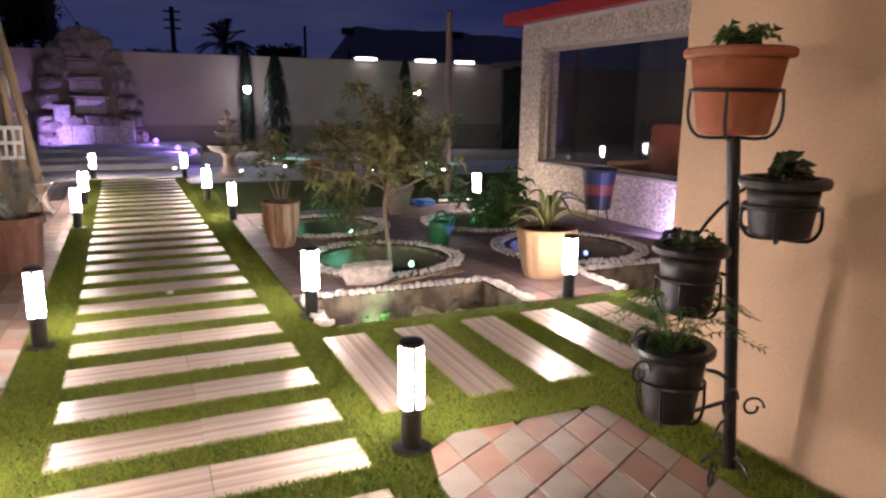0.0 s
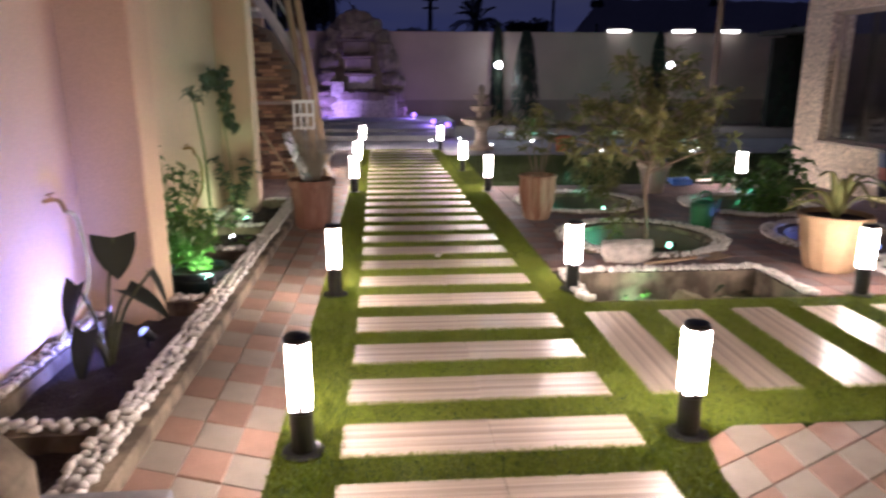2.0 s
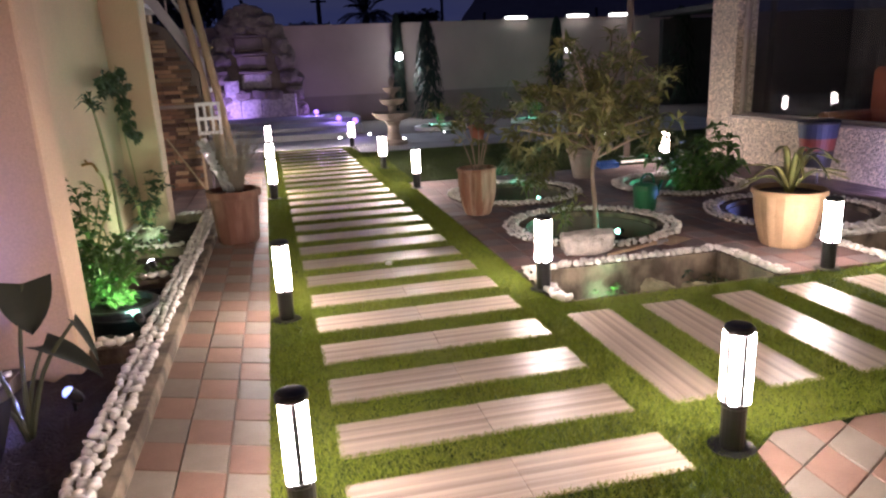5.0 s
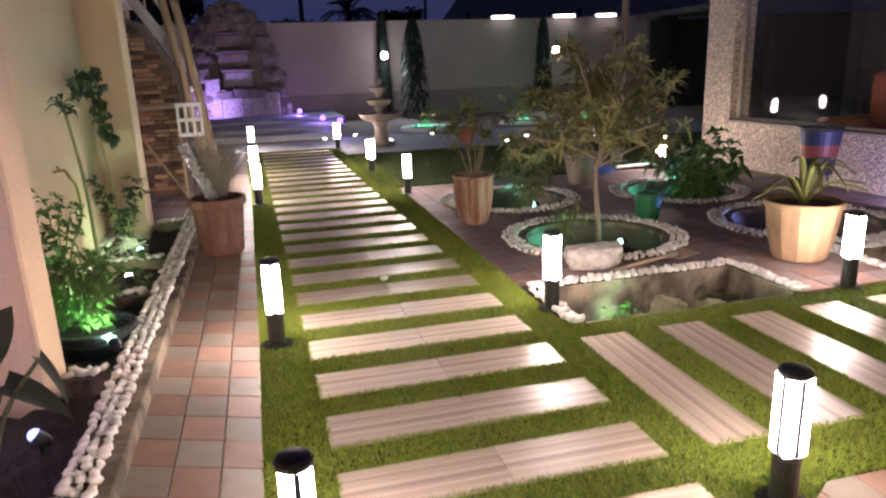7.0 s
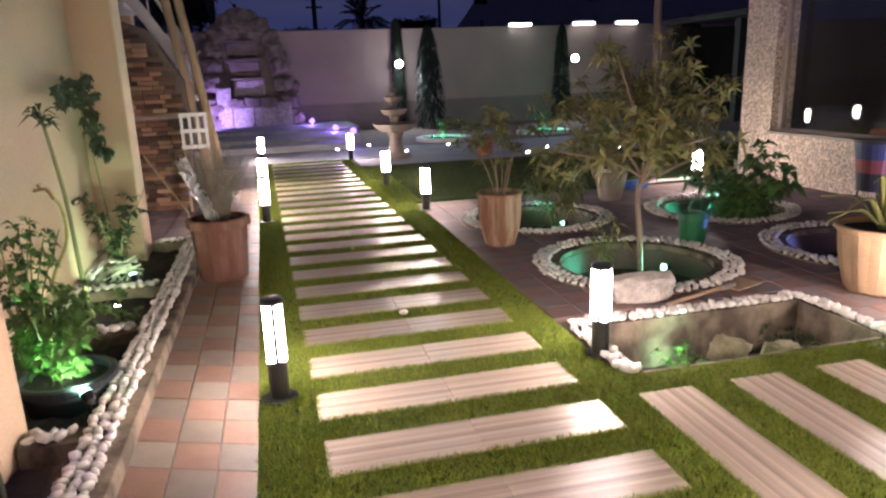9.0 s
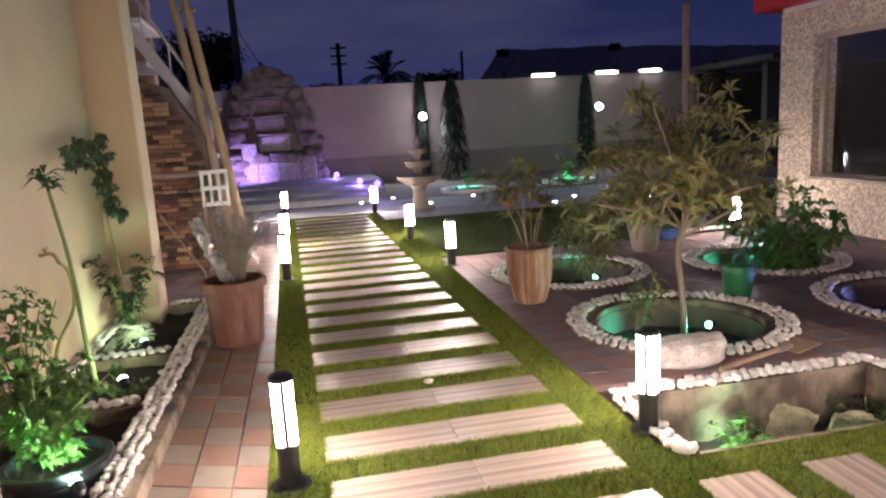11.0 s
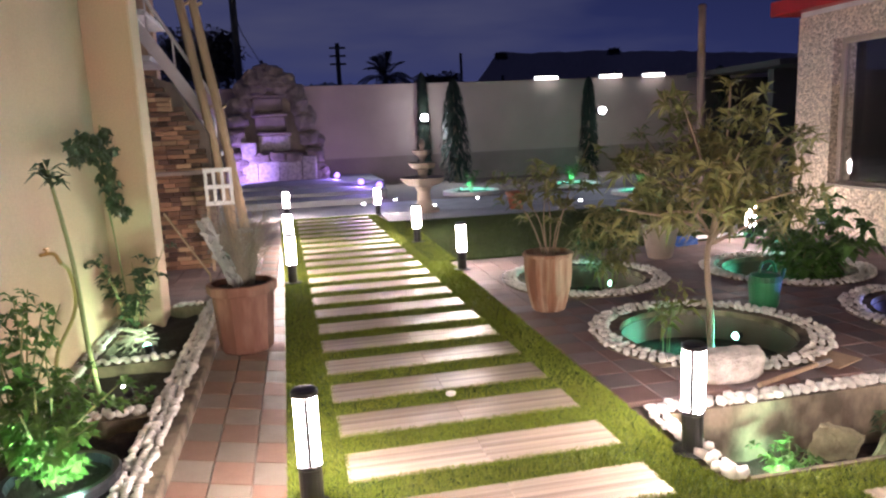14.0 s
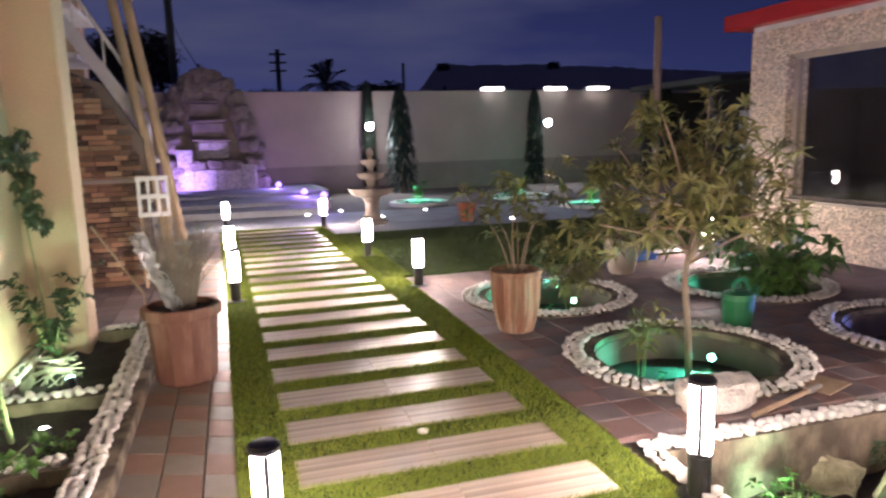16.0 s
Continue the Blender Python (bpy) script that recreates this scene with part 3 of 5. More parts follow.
for k, (x0, x1, y0, y1) in enumerate(PITS):
    pit = thing("sunken_bed", (0, 0, 0), "sunken rectangular concrete bed edged with white pebbles", "planter", "sunken rectangular beds")
    t = 0.02
    for nm, bx in (("side", (x0 - 0.002, x0 + t, y0, y1, -0.40, 0.004)), ("side", (x1 - t, x1 + 0.002, y0, y1, -0.40, 0.004)), ("side", (x0 + t, x1 - t, y1 - t, y1 + 0.002, -0.40, 0.004)), ("side", (x0 + t, x1 - t, y0 - 0.002, y0 + t, -0.40, -0.012))):
        part(nm, make_mesh(nm, *box(*bx), CONCRETE), pit)
    gx, gy = 16, 8
    sv = [(x0 + t + (x1 - x0 - 2 * t) * a / gx, y0 + t + (y1 - y0 - 2 * t) * b / gy, -0.30 + 0.05 * noise.noise(Vector((a * 0.7, b * 0.9, k)))) for b in range(gy + 1) for a in range(gx + 1)]
    part("soil", make_mesh("soil", sv, [[b * (gx + 1) + a, b * (gx + 1) + a + 1, (b + 1) * (gx + 1) + a + 1, (b + 1) * (gx + 1) + a] for b in range(gy) for a in range(gx)], SOIL, True), pit)
    sp = along((x0 - 0.06, y1 + 0.045), (x1 + 0.06, y1 + 0.045), 0.052, 0.0, 2, 0.045) + along((x0 - 0.045, y0), (x0 - 0.045, y1), 0.052, 0.0, 2, 0.045)
    sp += along((x1 + 0.045, y0), (x1 + 0.045, y1), 0.052, 0.0, 2, 0.045)
    pebbles(pit, sp, 0.036)

bed = thing("flower_bed", (0, 0, 0), "long low planting bed against the house wall, edged with white pebbles", "planter")
part("kerb", make_mesh("kerb", *join(box(-0.93, -0.74, -0.66, 5.16, -0.4, 0.07, 0.008)), CONCRETE), bed)
part("wall_kerb", make_mesh("wall_kerb", *box(WALL_X, WALL_X + 0.12, -0.66, 1.35, -0.4, 0.06), CONCRETE), bed)
part("wall_kerb", make_mesh("wall_kerb", *box(WALL_X, WALL_X + 0.12, 1.69, 4.79, -0.4, 0.06), CONCRETE), bed)
DIVIDERS = [-0.06, 1.54, 2.80, 3.70, 5.10]
for y in DIVIDERS:
    x0 = -1.16 if y == 1.54 else (-1.21 if y == 5.10 else WALL_X + 0.121)
    part("divider", make_mesh("divider", *box(x0, -0.931, y - 0.06, y + 0.06, -0.4, 0.058), CONCRETE), bed)
    pebbles(bed, along((x0 + 0.02, y), (-0.95, y), 0.055, 0.058, 2, 0.045), 0.032)
gy, gx = 48, 8
sv = [(WALL_X + 0.1 + 0.58 * a / gx, -0.64 + 5.7 * b / gy, -0.015 + 0.045 * noise.noise(Vector((a * 0.8, b * 0.7, 3)))) for b in range(gy + 1) for a in range(gx + 1)]
part("soil", make_mesh("soil", sv, [[b * (gx + 1) + a, b * (gx + 1) + a + 1, (b + 1) * (gx + 1) + a + 1, (b + 1) * (gx + 1) + a] for b in range(gy) for a in range(gx)], SOIL, True), bed)
rim = thing("pebble_edging", (0, 0, 0), "rows of white pebbles along the flower bed kerb", "pebbles")
pebbles(rim, along((-0.858, -0.6), (-0.858, 3.2), 0.041, 0.07, 3, 0.044), 0.028)
far_rim = thing("pebble_edging", (0, 0, 0), "rows of white pebbles along the far kerb", "pebbles")
pebbles(far_rim, along((-0.858, 3.2), (-0.858, 5.15), 0.042, 0.07, 3, 0.044) + along((WALL_X + 0.06, 1.75), (WALL_X + 0.06, 4.7), 0.05, 0.06, 2, 0.047), 0.028)
near_rim = thing("pebble_edging", (0, 0, 0), "rows of white pebbles along the house wall", "pebbles")
pebbles(near_rim, along((WALL_X + 0.06, -0.6), (WALL_X + 0.06, 1.3), 0.05, 0.06, 2, 0.047), 0.029)


# ---- pots ----
def pot(name, place, label, r0, r1, h, mat, flute=0.0, flutes=14, rim=0.02, n=28, band=0.05, group="", rz=0, belly=0.0):
    p = thing(name, place, label, "plant pot", group, rz=rz)
    n = flutes * 4 if flute else n
    body = [(r0 + (r1 - 0.005 - r0) * q + belly * math.sin(math.pi * q), (h - band) * q) for q in (0.0, 0.04, 0.2, 0.4, 0.6, 0.8, 1.0)]
    body[0] = (r0 - 0.012, 0.0)
    part("body", make_mesh("body", *lathe(body, n, flute, flutes, cap=True), mat, not flute and n > 12), p)
    part("rim", make_mesh("rim", *lathe([(r1 - 0.006, h - band), (r1 + rim * 0.8, h - band + 0.004), (r1 + rim, h - band + 0.012), (r1 + rim, h - 0.008), (r1 + rim - 0.008, h), (r1 - 0.010, h), (r1 - 0.02, h - 0.04)], n, flute * 0.35, flutes, cap=False), mat), p)
    part("soil", make_mesh("soil", *lathe([(0.01, h - 0.03), (r1 - 0.014, h - 0.035)], 20, cap=False), SOIL), p)
    return p


pot("flower_pot", (-0.54, 3.92, 0), "large weathered red-brown terracotta pot with faceted sides", 0.172, 0.205, 0.46, OLDTERRA, 0.0, 0, 0.022, n=10, band=0.07)
pot("flower_pot", (1.68, 4.12, 0), "fluted pale terracotta pot on the court paving", 0.122, 0.185, 0.45, STREAK, 0.11, 14, 0.008, band=0.03, belly=0.022)
pot("flower_pot", (3.48, 2.12, 0), "large cast stone pot with tapered ribs", 0.175, 0.25, 0.42, CASTPOT, 0.05, 12, 0.012, band=0.04, belly=0.012)
pot("flower_pot", (3.52, 10.5, 0), "small terracotta pot on the far grey walk", 0.11, 0.16, 0.3, TERRA, 0, 0, 0.02)
pot("flower_pot", (3.46, 5.62, 0), "pale grey clay pot beside the lawn", 0.12, 0.19, 0.37, CLAY, 0, 0, 0.02)


def shrub(name, place, label, category, stems, leaf_count, leaf_len, leaf_wid, leafmat, stemmat, seed, spread=0.3, height=0.6, cluster=7, thick=0.01, droop=0.3, low=0.4):
    """Several bent stems with leaf clusters along their upper part."""
    rng = random.Random(seed)
    s = thing(name, place, label, category)
    leaves = []
    for i in range(stems):
        a = 2 * math.pi * i / stems + rng.uniform(-0.4, 0.4)
        k, hh = spread * rng.uniform(0.4, 1.0), height * rng.uniform(0.65, 1.0)
        pts = curve_points([(0.02 * math.cos(a), 0.02 * math.sin(a), -0.05), (k * 0.35 * math.cos(a), k * 0.35 * math.sin(a), hh * 0.5), (k * math.cos(a + 0.3), k * math.sin(a + 0.3), hh)], 4)
        part("stem", make_mesh("stem", *tube(pts, [thick * (1 - 0.7 * j / len(pts)) for j in range(len(pts))], 5), stemmat), s)
        for c in range(leaf_count):
            q = low + (1 - low) * (c + 1) / leaf_count
            at = pts[min(len(pts) - 1, int(q * (len(pts) - 1)))] + Vector((rng.uniform(-1, 1), rng.uniform(-1, 1), rng.uniform(-0.5, 0.5))) * spread * 0.22
            leaves += rosette(rng, at, Vector((math.cos(a) * 0.5, math.sin(a) * 0.5, 1)), cluster, leaf_len, leaf_wid, droop)
    part("leaves", make_mesh("leaves", *join(*leaves), leafmat), s)
    return s


def limb_tree(place, label, seed):
    """The small tree in the nearest round planter: one slim trunk, forking limbs, rosettes of narrow leaves."""
    rng = random.Random(seed)
    t = thing("tree", place, label, "tree")
    trunk = curve_points([(0.0, 0, -0.05), (-0.02, 0, 0.35), (-0.05, 0, 0.7), (0.03, 0.02, 0.98)], 5)
    part("trunk", make_mesh("trunk", *tube(trunk, [0.025 - 0.010 * i / len(trunk) for i in range(len(trunk))], 8), BARK, True), t)
    leaves = []
    ends = [(-0.55, 0.1, 1.32), (-0.78, -0.15, 1.08), (-0.35, 0.35, 1.52), (0.16, 0.1, 1.82), (0.42, -0.2, 1.5), (0.72, 0.1, 1.45), (0.55, 0.35, 1.25), (-0.1, -0.4, 1.42), (0.05, 0.45, 1.6), (0.3, -0.45, 1.15), (-0.25, 0.0, 1.7), (0.58, -0.1, 0.98), (-0.62, 0.2, 0.98), (0.3, 0.1, 1.62), (0.0, -0.2, 1.2), (-0.42, -0.3, 1.2), (0.5, 0.1, 1.2)]
    for e in ends:
        start = trunk[rng.choice((-1, -2, -4, -5))]
        e = Vector(e)
        mid = start.lerp(e, 0.5) + Vector((rng.uniform(-0.06, 0.06), rng.uniform(-0.06, 0.06), rng.uniform(-0.02, 0.08)))
        pts = curve_points([start, mid, e], 4)
        part("limb", make_mesh("limb", *tube(pts, [0.013 - 0.008 * j / len(pts) for j in range(len(pts))], 6), BARK, True), t)
        for _ in range(9):
            q = rng.uniform(0.5, 1.0)
            at = pts[int(q * (len(pts) - 1))] + Vector((rng.uniform(-1, 1), rng.uniform(-1, 1), rng.uniform(-0.7, 0.8))) * 0.17
            leaves += rosette(rng, at, rand_dir(rng, 0.5), rng.randint(8, 11), 0.135, 0.030, 0.4)
        leaves += rosette(rng, e, Vector((e.x * 0.3, e.y * 0.3, 1)), 15, 0.155, 0.03, 0.3)
    part("crown", make_mesh("crown", *join(*leaves), LEAF), t, "narrow olive leaves in loose rosettes")
    return t


limb_tree((2.52, 3.28, -0.2), "small tree with slim pale trunk and narrow olive leaves", 4)
shrub("potted_shrub", (1.69, 4.12, 0.40), "slender potted shrub with yellowish green leaf tufts", "shrub", 6, 5, 0.13, 0.042, LEAF, BARK, 11, 0.52, 0.86, 8, 0.007, 0.4, 0.62)
shrub("shrub", (4.28, 4.5, -0.2), "broad-leaved green shrub in a round planter", "shrub", 11, 8, 0.15, 0.085, GREENLEAF, STEM, 12, 0.66, 0.80, 6, 0.009, 0.6, 0.3)
shrub("potted_plant", (3.46, 5.62, 0.34), "leafy olive green plant growing in the clay pot", "plant", 7, 7, 0.15, 0.04, LEAF, BARK, 13, 0.5, 0.72, 9, 0.008, 0.4, 0.3)

# ---- fountain ----
f = thing("fountain", (2.0, 10.95, 0), "three-tiered cast stone garden fountain", "fountain")
part("pedestal", make_mesh("pedestal", *lathe([(0.26, 0), (0.26, 0.05), (0.17, 0.09), (0.12, 0.2), (0.11, 0.36), (0.16, 0.44)], 20), CLAY), f)
part("basin", make_mesh("basin", *lathe([(0.12, 0.44), (0.30, 0.48), (0.38, 0.56), (0.41, 0.6), (0.38, 0.605), (0.30, 0.54), (0.05, 0.52)], 32, 0.05, 8), CLAY), f)
part("stem", make_mesh("stem", *lathe([(0.09, 0.52), (0.07, 0.65), (0.10, 0.73)], 16), CLAY), f)
part("basin", make_mesh("basin", *lathe([(0.08, 0.73), (0.19, 0.76), (0.25, 0.85), (0.23, 0.855), (0.05, 0.78)], 32, 0.05, 8), CLAY), f)
part("stem", make_mesh("stem", *lathe([(0.07, 0.78), (0.05, 0.9), (0.08, 0.96)], 16), CLAY), f)
part("basin", make_mesh("basin", *lathe([(0.06, 0.96), (0.13, 0.99), (0.175, 1.06), (0.16, 1.065), (0.04, 1.0)], 24, 0.05, 8), CLAY), f)
part("finial", make_mesh("finial", *lathe([(0.05, 1.0), (0.04, 1.1), (0.065, 1.16), (0.05, 1.22), (0.01, 1.26)], 16), CLAY), f)

# ---- rock waterfall and its steps ----
step = thing("platform", (0, 0, 0), "low stepped platform of dark stone before the waterfall", "platform", kind="structure")
for i, (x0, x1, y0, z1) in enumerate(((-2.6, 1.35, 13.0, 0.12), (-2.5, 1.75, 13.9, 0.2), (-2.4, 1.9, 15.4, 0.28))):
    part("step", make_mesh("step", *box(x0, x1, y0, 18.5, -0.03 if i == 0 else 0.0, z1, 0.01), GREYPATH), step)


def boulder(parent, at, size, seed, name="rock", flat=0.0):
    rng = random.Random(seed)
    bm = bmesh.new()
    o = Vector((rng.uniform(0, 50), rng.uniform(0, 50), rng.uniform(0, 50)))
    if name == "rock":
        bmesh.ops.create_icosphere(bm, subdivisions=3, radius=1.0)
        for v in bm.verts:
            c = Vector([math.copysign(abs(q) ** 0.65, q) for q in v.co])
            v.co = c * (1 + 0.34 * noise.noise(c * 1.3 + o) + 0.12 * noise.noise(c * 3 + o) + rng.uniform(-0.03, 0.03))
    else:  # a broken block: flat split faces with chipped edges
        for k in range(8):
            c = Vector(((k & 1) * 2 - 1, (k >> 1 & 1) * 2 - 1, (k >> 2) * 2 - 1))
            bm.verts.new([q * rng.uniform(0.45, 1.2) for q in c])
        for k in range(4):
            bm.verts.new((rng.uniform(-1.15, 1.15), rng.uniform(-0.8, 0.8), rng.uniform(0.3, 1.15)))
        hull = bmesh.ops.convex_hull(bm, input=bm.verts[:])
        bmesh.ops.delete(bm, geom=[q for q in hull["geom_interior"] if isinstance(q, bmesh.types.BMVert)], context="VERTS")
        for _ in range(3):
            bmesh.ops.subdivide_edges(bm, edges=bm.edges[:], cuts=1, use_grid_fill=True)
        bmesh.ops.recalc_face_normals(bm, faces=bm.faces[:])
        for v in bm.verts:
            c = v.co.copy()
            v.co = c * (1 + 0.14 * noise.noise(c * 1.9 + o) + 0.06 * noise.noise(c * 7 + o))
    for v in bm.verts:
        v.co = Vector((v.co.x * size[0], v.co.y * size[1], v.co.z * size[2]))
    bm.verts.index_update()
    me = make_mesh(name, [v.co.copy() for v in bm.verts], [[v.index for v in q.verts] for q in bm.faces], {"rock": ROCK, "pale_rock": PITSTONE}.get(name, STONE))
    bm.free()
    if parent is None:
        return me
    return part(name, me, parent, m=pose(*at, rng.uniform(-8, 8), rng.uniform(-8, 8), rng.uniform(-12, 12)))


fall = thing("rock_waterfall", (-0.65, 17.6, 0.2), "tall artificial rock waterfall with stepped ledges, lit from below", "waterfall")
rr = random.Random(3)
# border stones follow an arch: steep on one side, sloping on the other
arch = curve_points([(-0.98, 0.15), (-0.93, 0.9), (-0.84, 1.6), (-0.70, 2.2), (-0.42, 2.65), (0.0, 2.80), (0.40, 2.62), (0.68, 2.15), (0.84, 1.55), (0.98, 0.9), (1.12, 0.2)], 3)
for i, q in enumerate(arch[::2] + arch[-1:]):
    big = rr.uniform(0.85, 1.15)
    boulder(fall, (q.x, 0.02 + 0.13 * q.y + rr.uniform(-0.06, 0.06), q.y + rr.uniform(-0.03, 0.03)), (0.23 * big, 0.30, 0.20 * rr.uniform(0.85, 1.2)), 20 + i)
for i, q in enumerate(arch[2:-2:3]):
    boulder(fall, (q.x * 1.12, 0.22 + 0.13 * q.y, q.y * 0.97), (0.24, 0.3, 0.24), 120 + i)
hood = [(-0.30, 2.50, 0.34), (0.05, 2.56, 0.36), (0.33, 2.42, 0.3)]
for i, (x, z, w) in enumerate(hood):
    boulder(fall, (x, 0.38, z), (w, 0.34, 0.2), 90 + i)
back = [(-0.98, 0.0), (1.14, 0.0), (0.86, 1.5), (0.66, 2.2), (0.3, 2.66), (-0.1, 2.74), (-0.5, 2.5), (-0.75, 2.0), (-0.9, 1.2)]
nb = len(back)
part("backing", make_mesh("backing", [(x, y, z) for y in (0.52, 0.85) for x, z in back], [list(range(nb)), [2 * nb - 1 - i for i in range(nb)]] + [[i, i + nb, (i + 1) % nb + nb, (i + 1) % nb] for i in range(nb)], ROCK), fall)
# ledges: a pale face under each lip, with a dark gap below
for x0, x1, z0, z1, y, mt in ((-0.36, 0.42, 0.84, 1.24, 0.20, STONE), (-0.42, 0.36, 1.36, 1.72, 0.30, ROCK), (-0.44, 0.30, 1.86, 2.20, 0.40, ROCK)):
    part("panel", make_mesh("panel", *moved(box(x0, x1, -0.06, 0.3, 0.0, z1 - z0, 0.03), pose(0, y, z0, -5, 0, rr.uniform(-2, 2))), mt), fall, "pale flat rock face")
    part("lip", make_mesh("lip", *moved(box(x0 - 0.06, x1 + 0.06, -0.16, 0.3, 0.0, 0.07, 0.025), pose(0, y, z1, -3, rr.uniform(-2, 2), 0)), ROCK), fall)
for x, w, h, tilt in ((-0.60, 0.19, 1.02, -4), (-0.14, 0.27, 0.52, -13), (0.40, 0.27, 0.50, -13), (0.86, 0.19, 0.62, -12)):
    part("slab", make_mesh("slab", *moved(box(-w, w, -0.05, 0.06, 0.0, h, 0.03), pose(x, -0.34 if h < 0.9 else -0.22, 0.07, tilt, 0, rr.uniform(-5, 5))), STONE), fall, "pale upright stone slab")
for i, (x, z) in enumerate(((-0.86, 0.2), (-0.82, 0.55), (-0.30, 0.68), (0.1, 0.70), (0.5, 0.66))):
    boulder(fall, (x, -0.12, z), (0.22, 0.2, 0.13), 140 + i)

# ---- flood lamps and tubes at the boundary ----
wall_lamp((3.43, 18.12, 1.74), "small cool white flood lamp on the boundary wall")
wall_lamp((8.6, 17.95, 1.74), "small cool white flood lamp on the boundary wall")
for x, n in ((7.15, 0), (9.15, 1), (10.55, 2)):
    tl = thing("tube_light", (x, 18.52, 2.74), "bright white fluorescent tube light above the wall", "tube light", "tube lights above the wall")
    bt = part("batten", make_mesh("batten", *box(-0.36, 0.36, 0.03, 0.09, -0.045, 0.06, 0.006), WHITE), tl)
    part("tube", make_mesh("tube", *tube([(-0.33, 0, 0.0), (0.33, 0, 0.0)], 0.03, 8), TUBEGLOW), bt, "glowing white tube")
lamp("SPOT", (3.43, 18.06, 1.70), 420, COOL, (3.4, 14.5, 0), 0.08, 150)
lamp("POINT", (3.43, 17.75, 1.78), 9, COOL, size=0.1)
lamp("SPOT", (8.6, 17.89, 1.70), 260, COOL, (8.6, 14.5, 0), 0.08, 150)

# ---- coloured garden lights ----
for x, y, z in ((0.89, 17.1, 0.28), (1.33, 15.3, 0.20), (1.60, 14.05, 0.20)):
    e = spot((x, y, z), (x - 0.25, y - 2.0, z + 0.25), SPOTVIOLET, "small violet floodlight beside the waterfall steps", 2.6)
    lamp("SPOT", e, 34, (0.32, 0.19, 1.0), (x - 0.9, y - 1.2, z - 0.1), 0.03, 160, 1.0)
    lamp("POINT", e + Vector((0.0, 0.2, 0.12)), 7.0, (0.36, 0.20, 1.0), size=0.05)
e = spot((-1.5, 16.4, 0.28), (-1.3, 17.4, 1.2), SPOTVIOLET, "small violet floodlight below the rocks")
lamp("SPOT", e, 130, (0.40, 0.26, 1.0), (-1.3, 17.4, 0.6), 0.03, 95)
for (cx, cy, r), col, g in zip(RINGS, (TEAL, TEAL, TEAL, BLUE), (SPOTTEAL, SPOTTEAL, SPOTTEAL, SPOTBLUE)):
    e = spot((cx + 0.38, cy + 0.20, -0.2), (cx - 0.4, cy - 0.1, -0.05), g, "small coloured spotlight staked in the planter soil")
    lamp("SPOT", e, 45, col, (cx - 0.45, cy - 0.1, -0.2), 0.02, 118, 0.5)
e = spot((1.74, 1.74, -0.3), (1.95, 1.86, -0.2), SPOTWHITE, "small spotlight staked in the sunken bed")
lamp("SPOT", e, 18, (0.5, 1.0, 0.65), (1.98, 1.86, -0.22), 0.02, 120)
e = spot((-1.10, 0.95, -0.02), (-1.5, 0.85, 0.5), SPOTBLUE, "small violet spotlight staked behind the large-leaved plant")
lamp("SPOT", e, 76, (0.21, 0.24, 1.0), (-1.55, 0.72, 0.45), 0.02, 150, 1.0)
e = spot((-0.97, 1.80, 0.02), (-1.2, 2.15, 0.35), SPOTTEAL, "small mint spotlight staked in the flower bed")
lamp("SPOT", e, 40, (0.58, 1.0, 0.74), (-1.25, 2.2, 0.25), 0.02, 110)
e = spot((-1.12, 3.15, -0.02), (-1.5, 3.9, 0.7), SPOTWHITE, "small white spotlight staked in the flower bed")
lamp("SPOT", e, 6, MINT, (-1.55, 3.9, 0.6), 0.02, 140)
e = spot((-1.16, 3.92, -0.02), (-1.45, 4.5, 0.7), SPOTTEAL, "small mint spotlight beside the root ball")
lamp("SPOT", e, 11, (0.62, 1.0, 0.66), (-1.5, 4.35, 0.35), 0.02, 140)
e = spot((5.45, 2.9, 0.0), (5.8, 3.4, 0.4), SPOTBLUE, "small violet spotlight at the foot of the window wall")
lamp("SPOT", e, 40, (0.55, 0.45, 1.0), (5.85, 3.6, 0.4), 0.02, 130)

# house lamps behind the walk: one over the entrance, one further back on the west wall
for y, z, power, tint in ((-0.5, 2.15, 46, (1.0, 0.88, 0.74)), (-4.6, 2.7, 78, (1.0, 0.79, 0.62))):
    hl = thing("wall_lamp", (WALL_X + 0.02, y, z), "warm white house lamp on the plastered wall", "wall lamp", "house wall lamps")
    part("back_plate", make_mesh("back_plate", *box(-0.02, 0.02, -0.08, 0.08, -0.12, 0.12, 0.005), BLACK), hl)
    part("globe", make_mesh("globe", *moved(lathe([(0.02, -0.07), (0.06, -0.05), (0.075, 0.0), (0.06, 0.05), (0.02, 0.07)], 16), pose(0.1, 0, 0)), WHITE, True), hl)
    if y > -1:
        lamp("SPOT", (WALL_X + 0.24, y, z), power, tint, (2.7, -1.1, 1.3), 0.05, 75, 0.9)
    else:
        lamp("POINT", (WALL_X + 0.28, y, z), power, tint, size=0.06)

# ---- entrance steps by the house ----
steps = thing("entrance_steps", (0, 0, 0), "grey entrance steps with a sloping bare concrete parapet", "steps", kind="structure")
for i in range(4):
    part("tread", make_mesh("tread", *box(-1.54, -0.47 - 0.29 * i, -2.1, -0.97 if i else -0.68, 0.17 * i - (0.03 if i == 0 else 0), 0.17 * (i + 1), 0.006), GREYPATH), steps)
px = [(-0.84, -0.03), (-1.54, -0.03), (-1.54, 1.15), (-0.84, 0.30)]
part("parapet", make_mesh("parapet", [(x, y, z) for y in (-0.96, -0.72) for x, z in px], [[0, 1, 2, 3], [7, 6, 5, 4], [0, 4, 5, 1], [1, 5, 6, 2], [2, 6, 7, 3], [3, 7, 4, 0]], CONCRETE), steps)

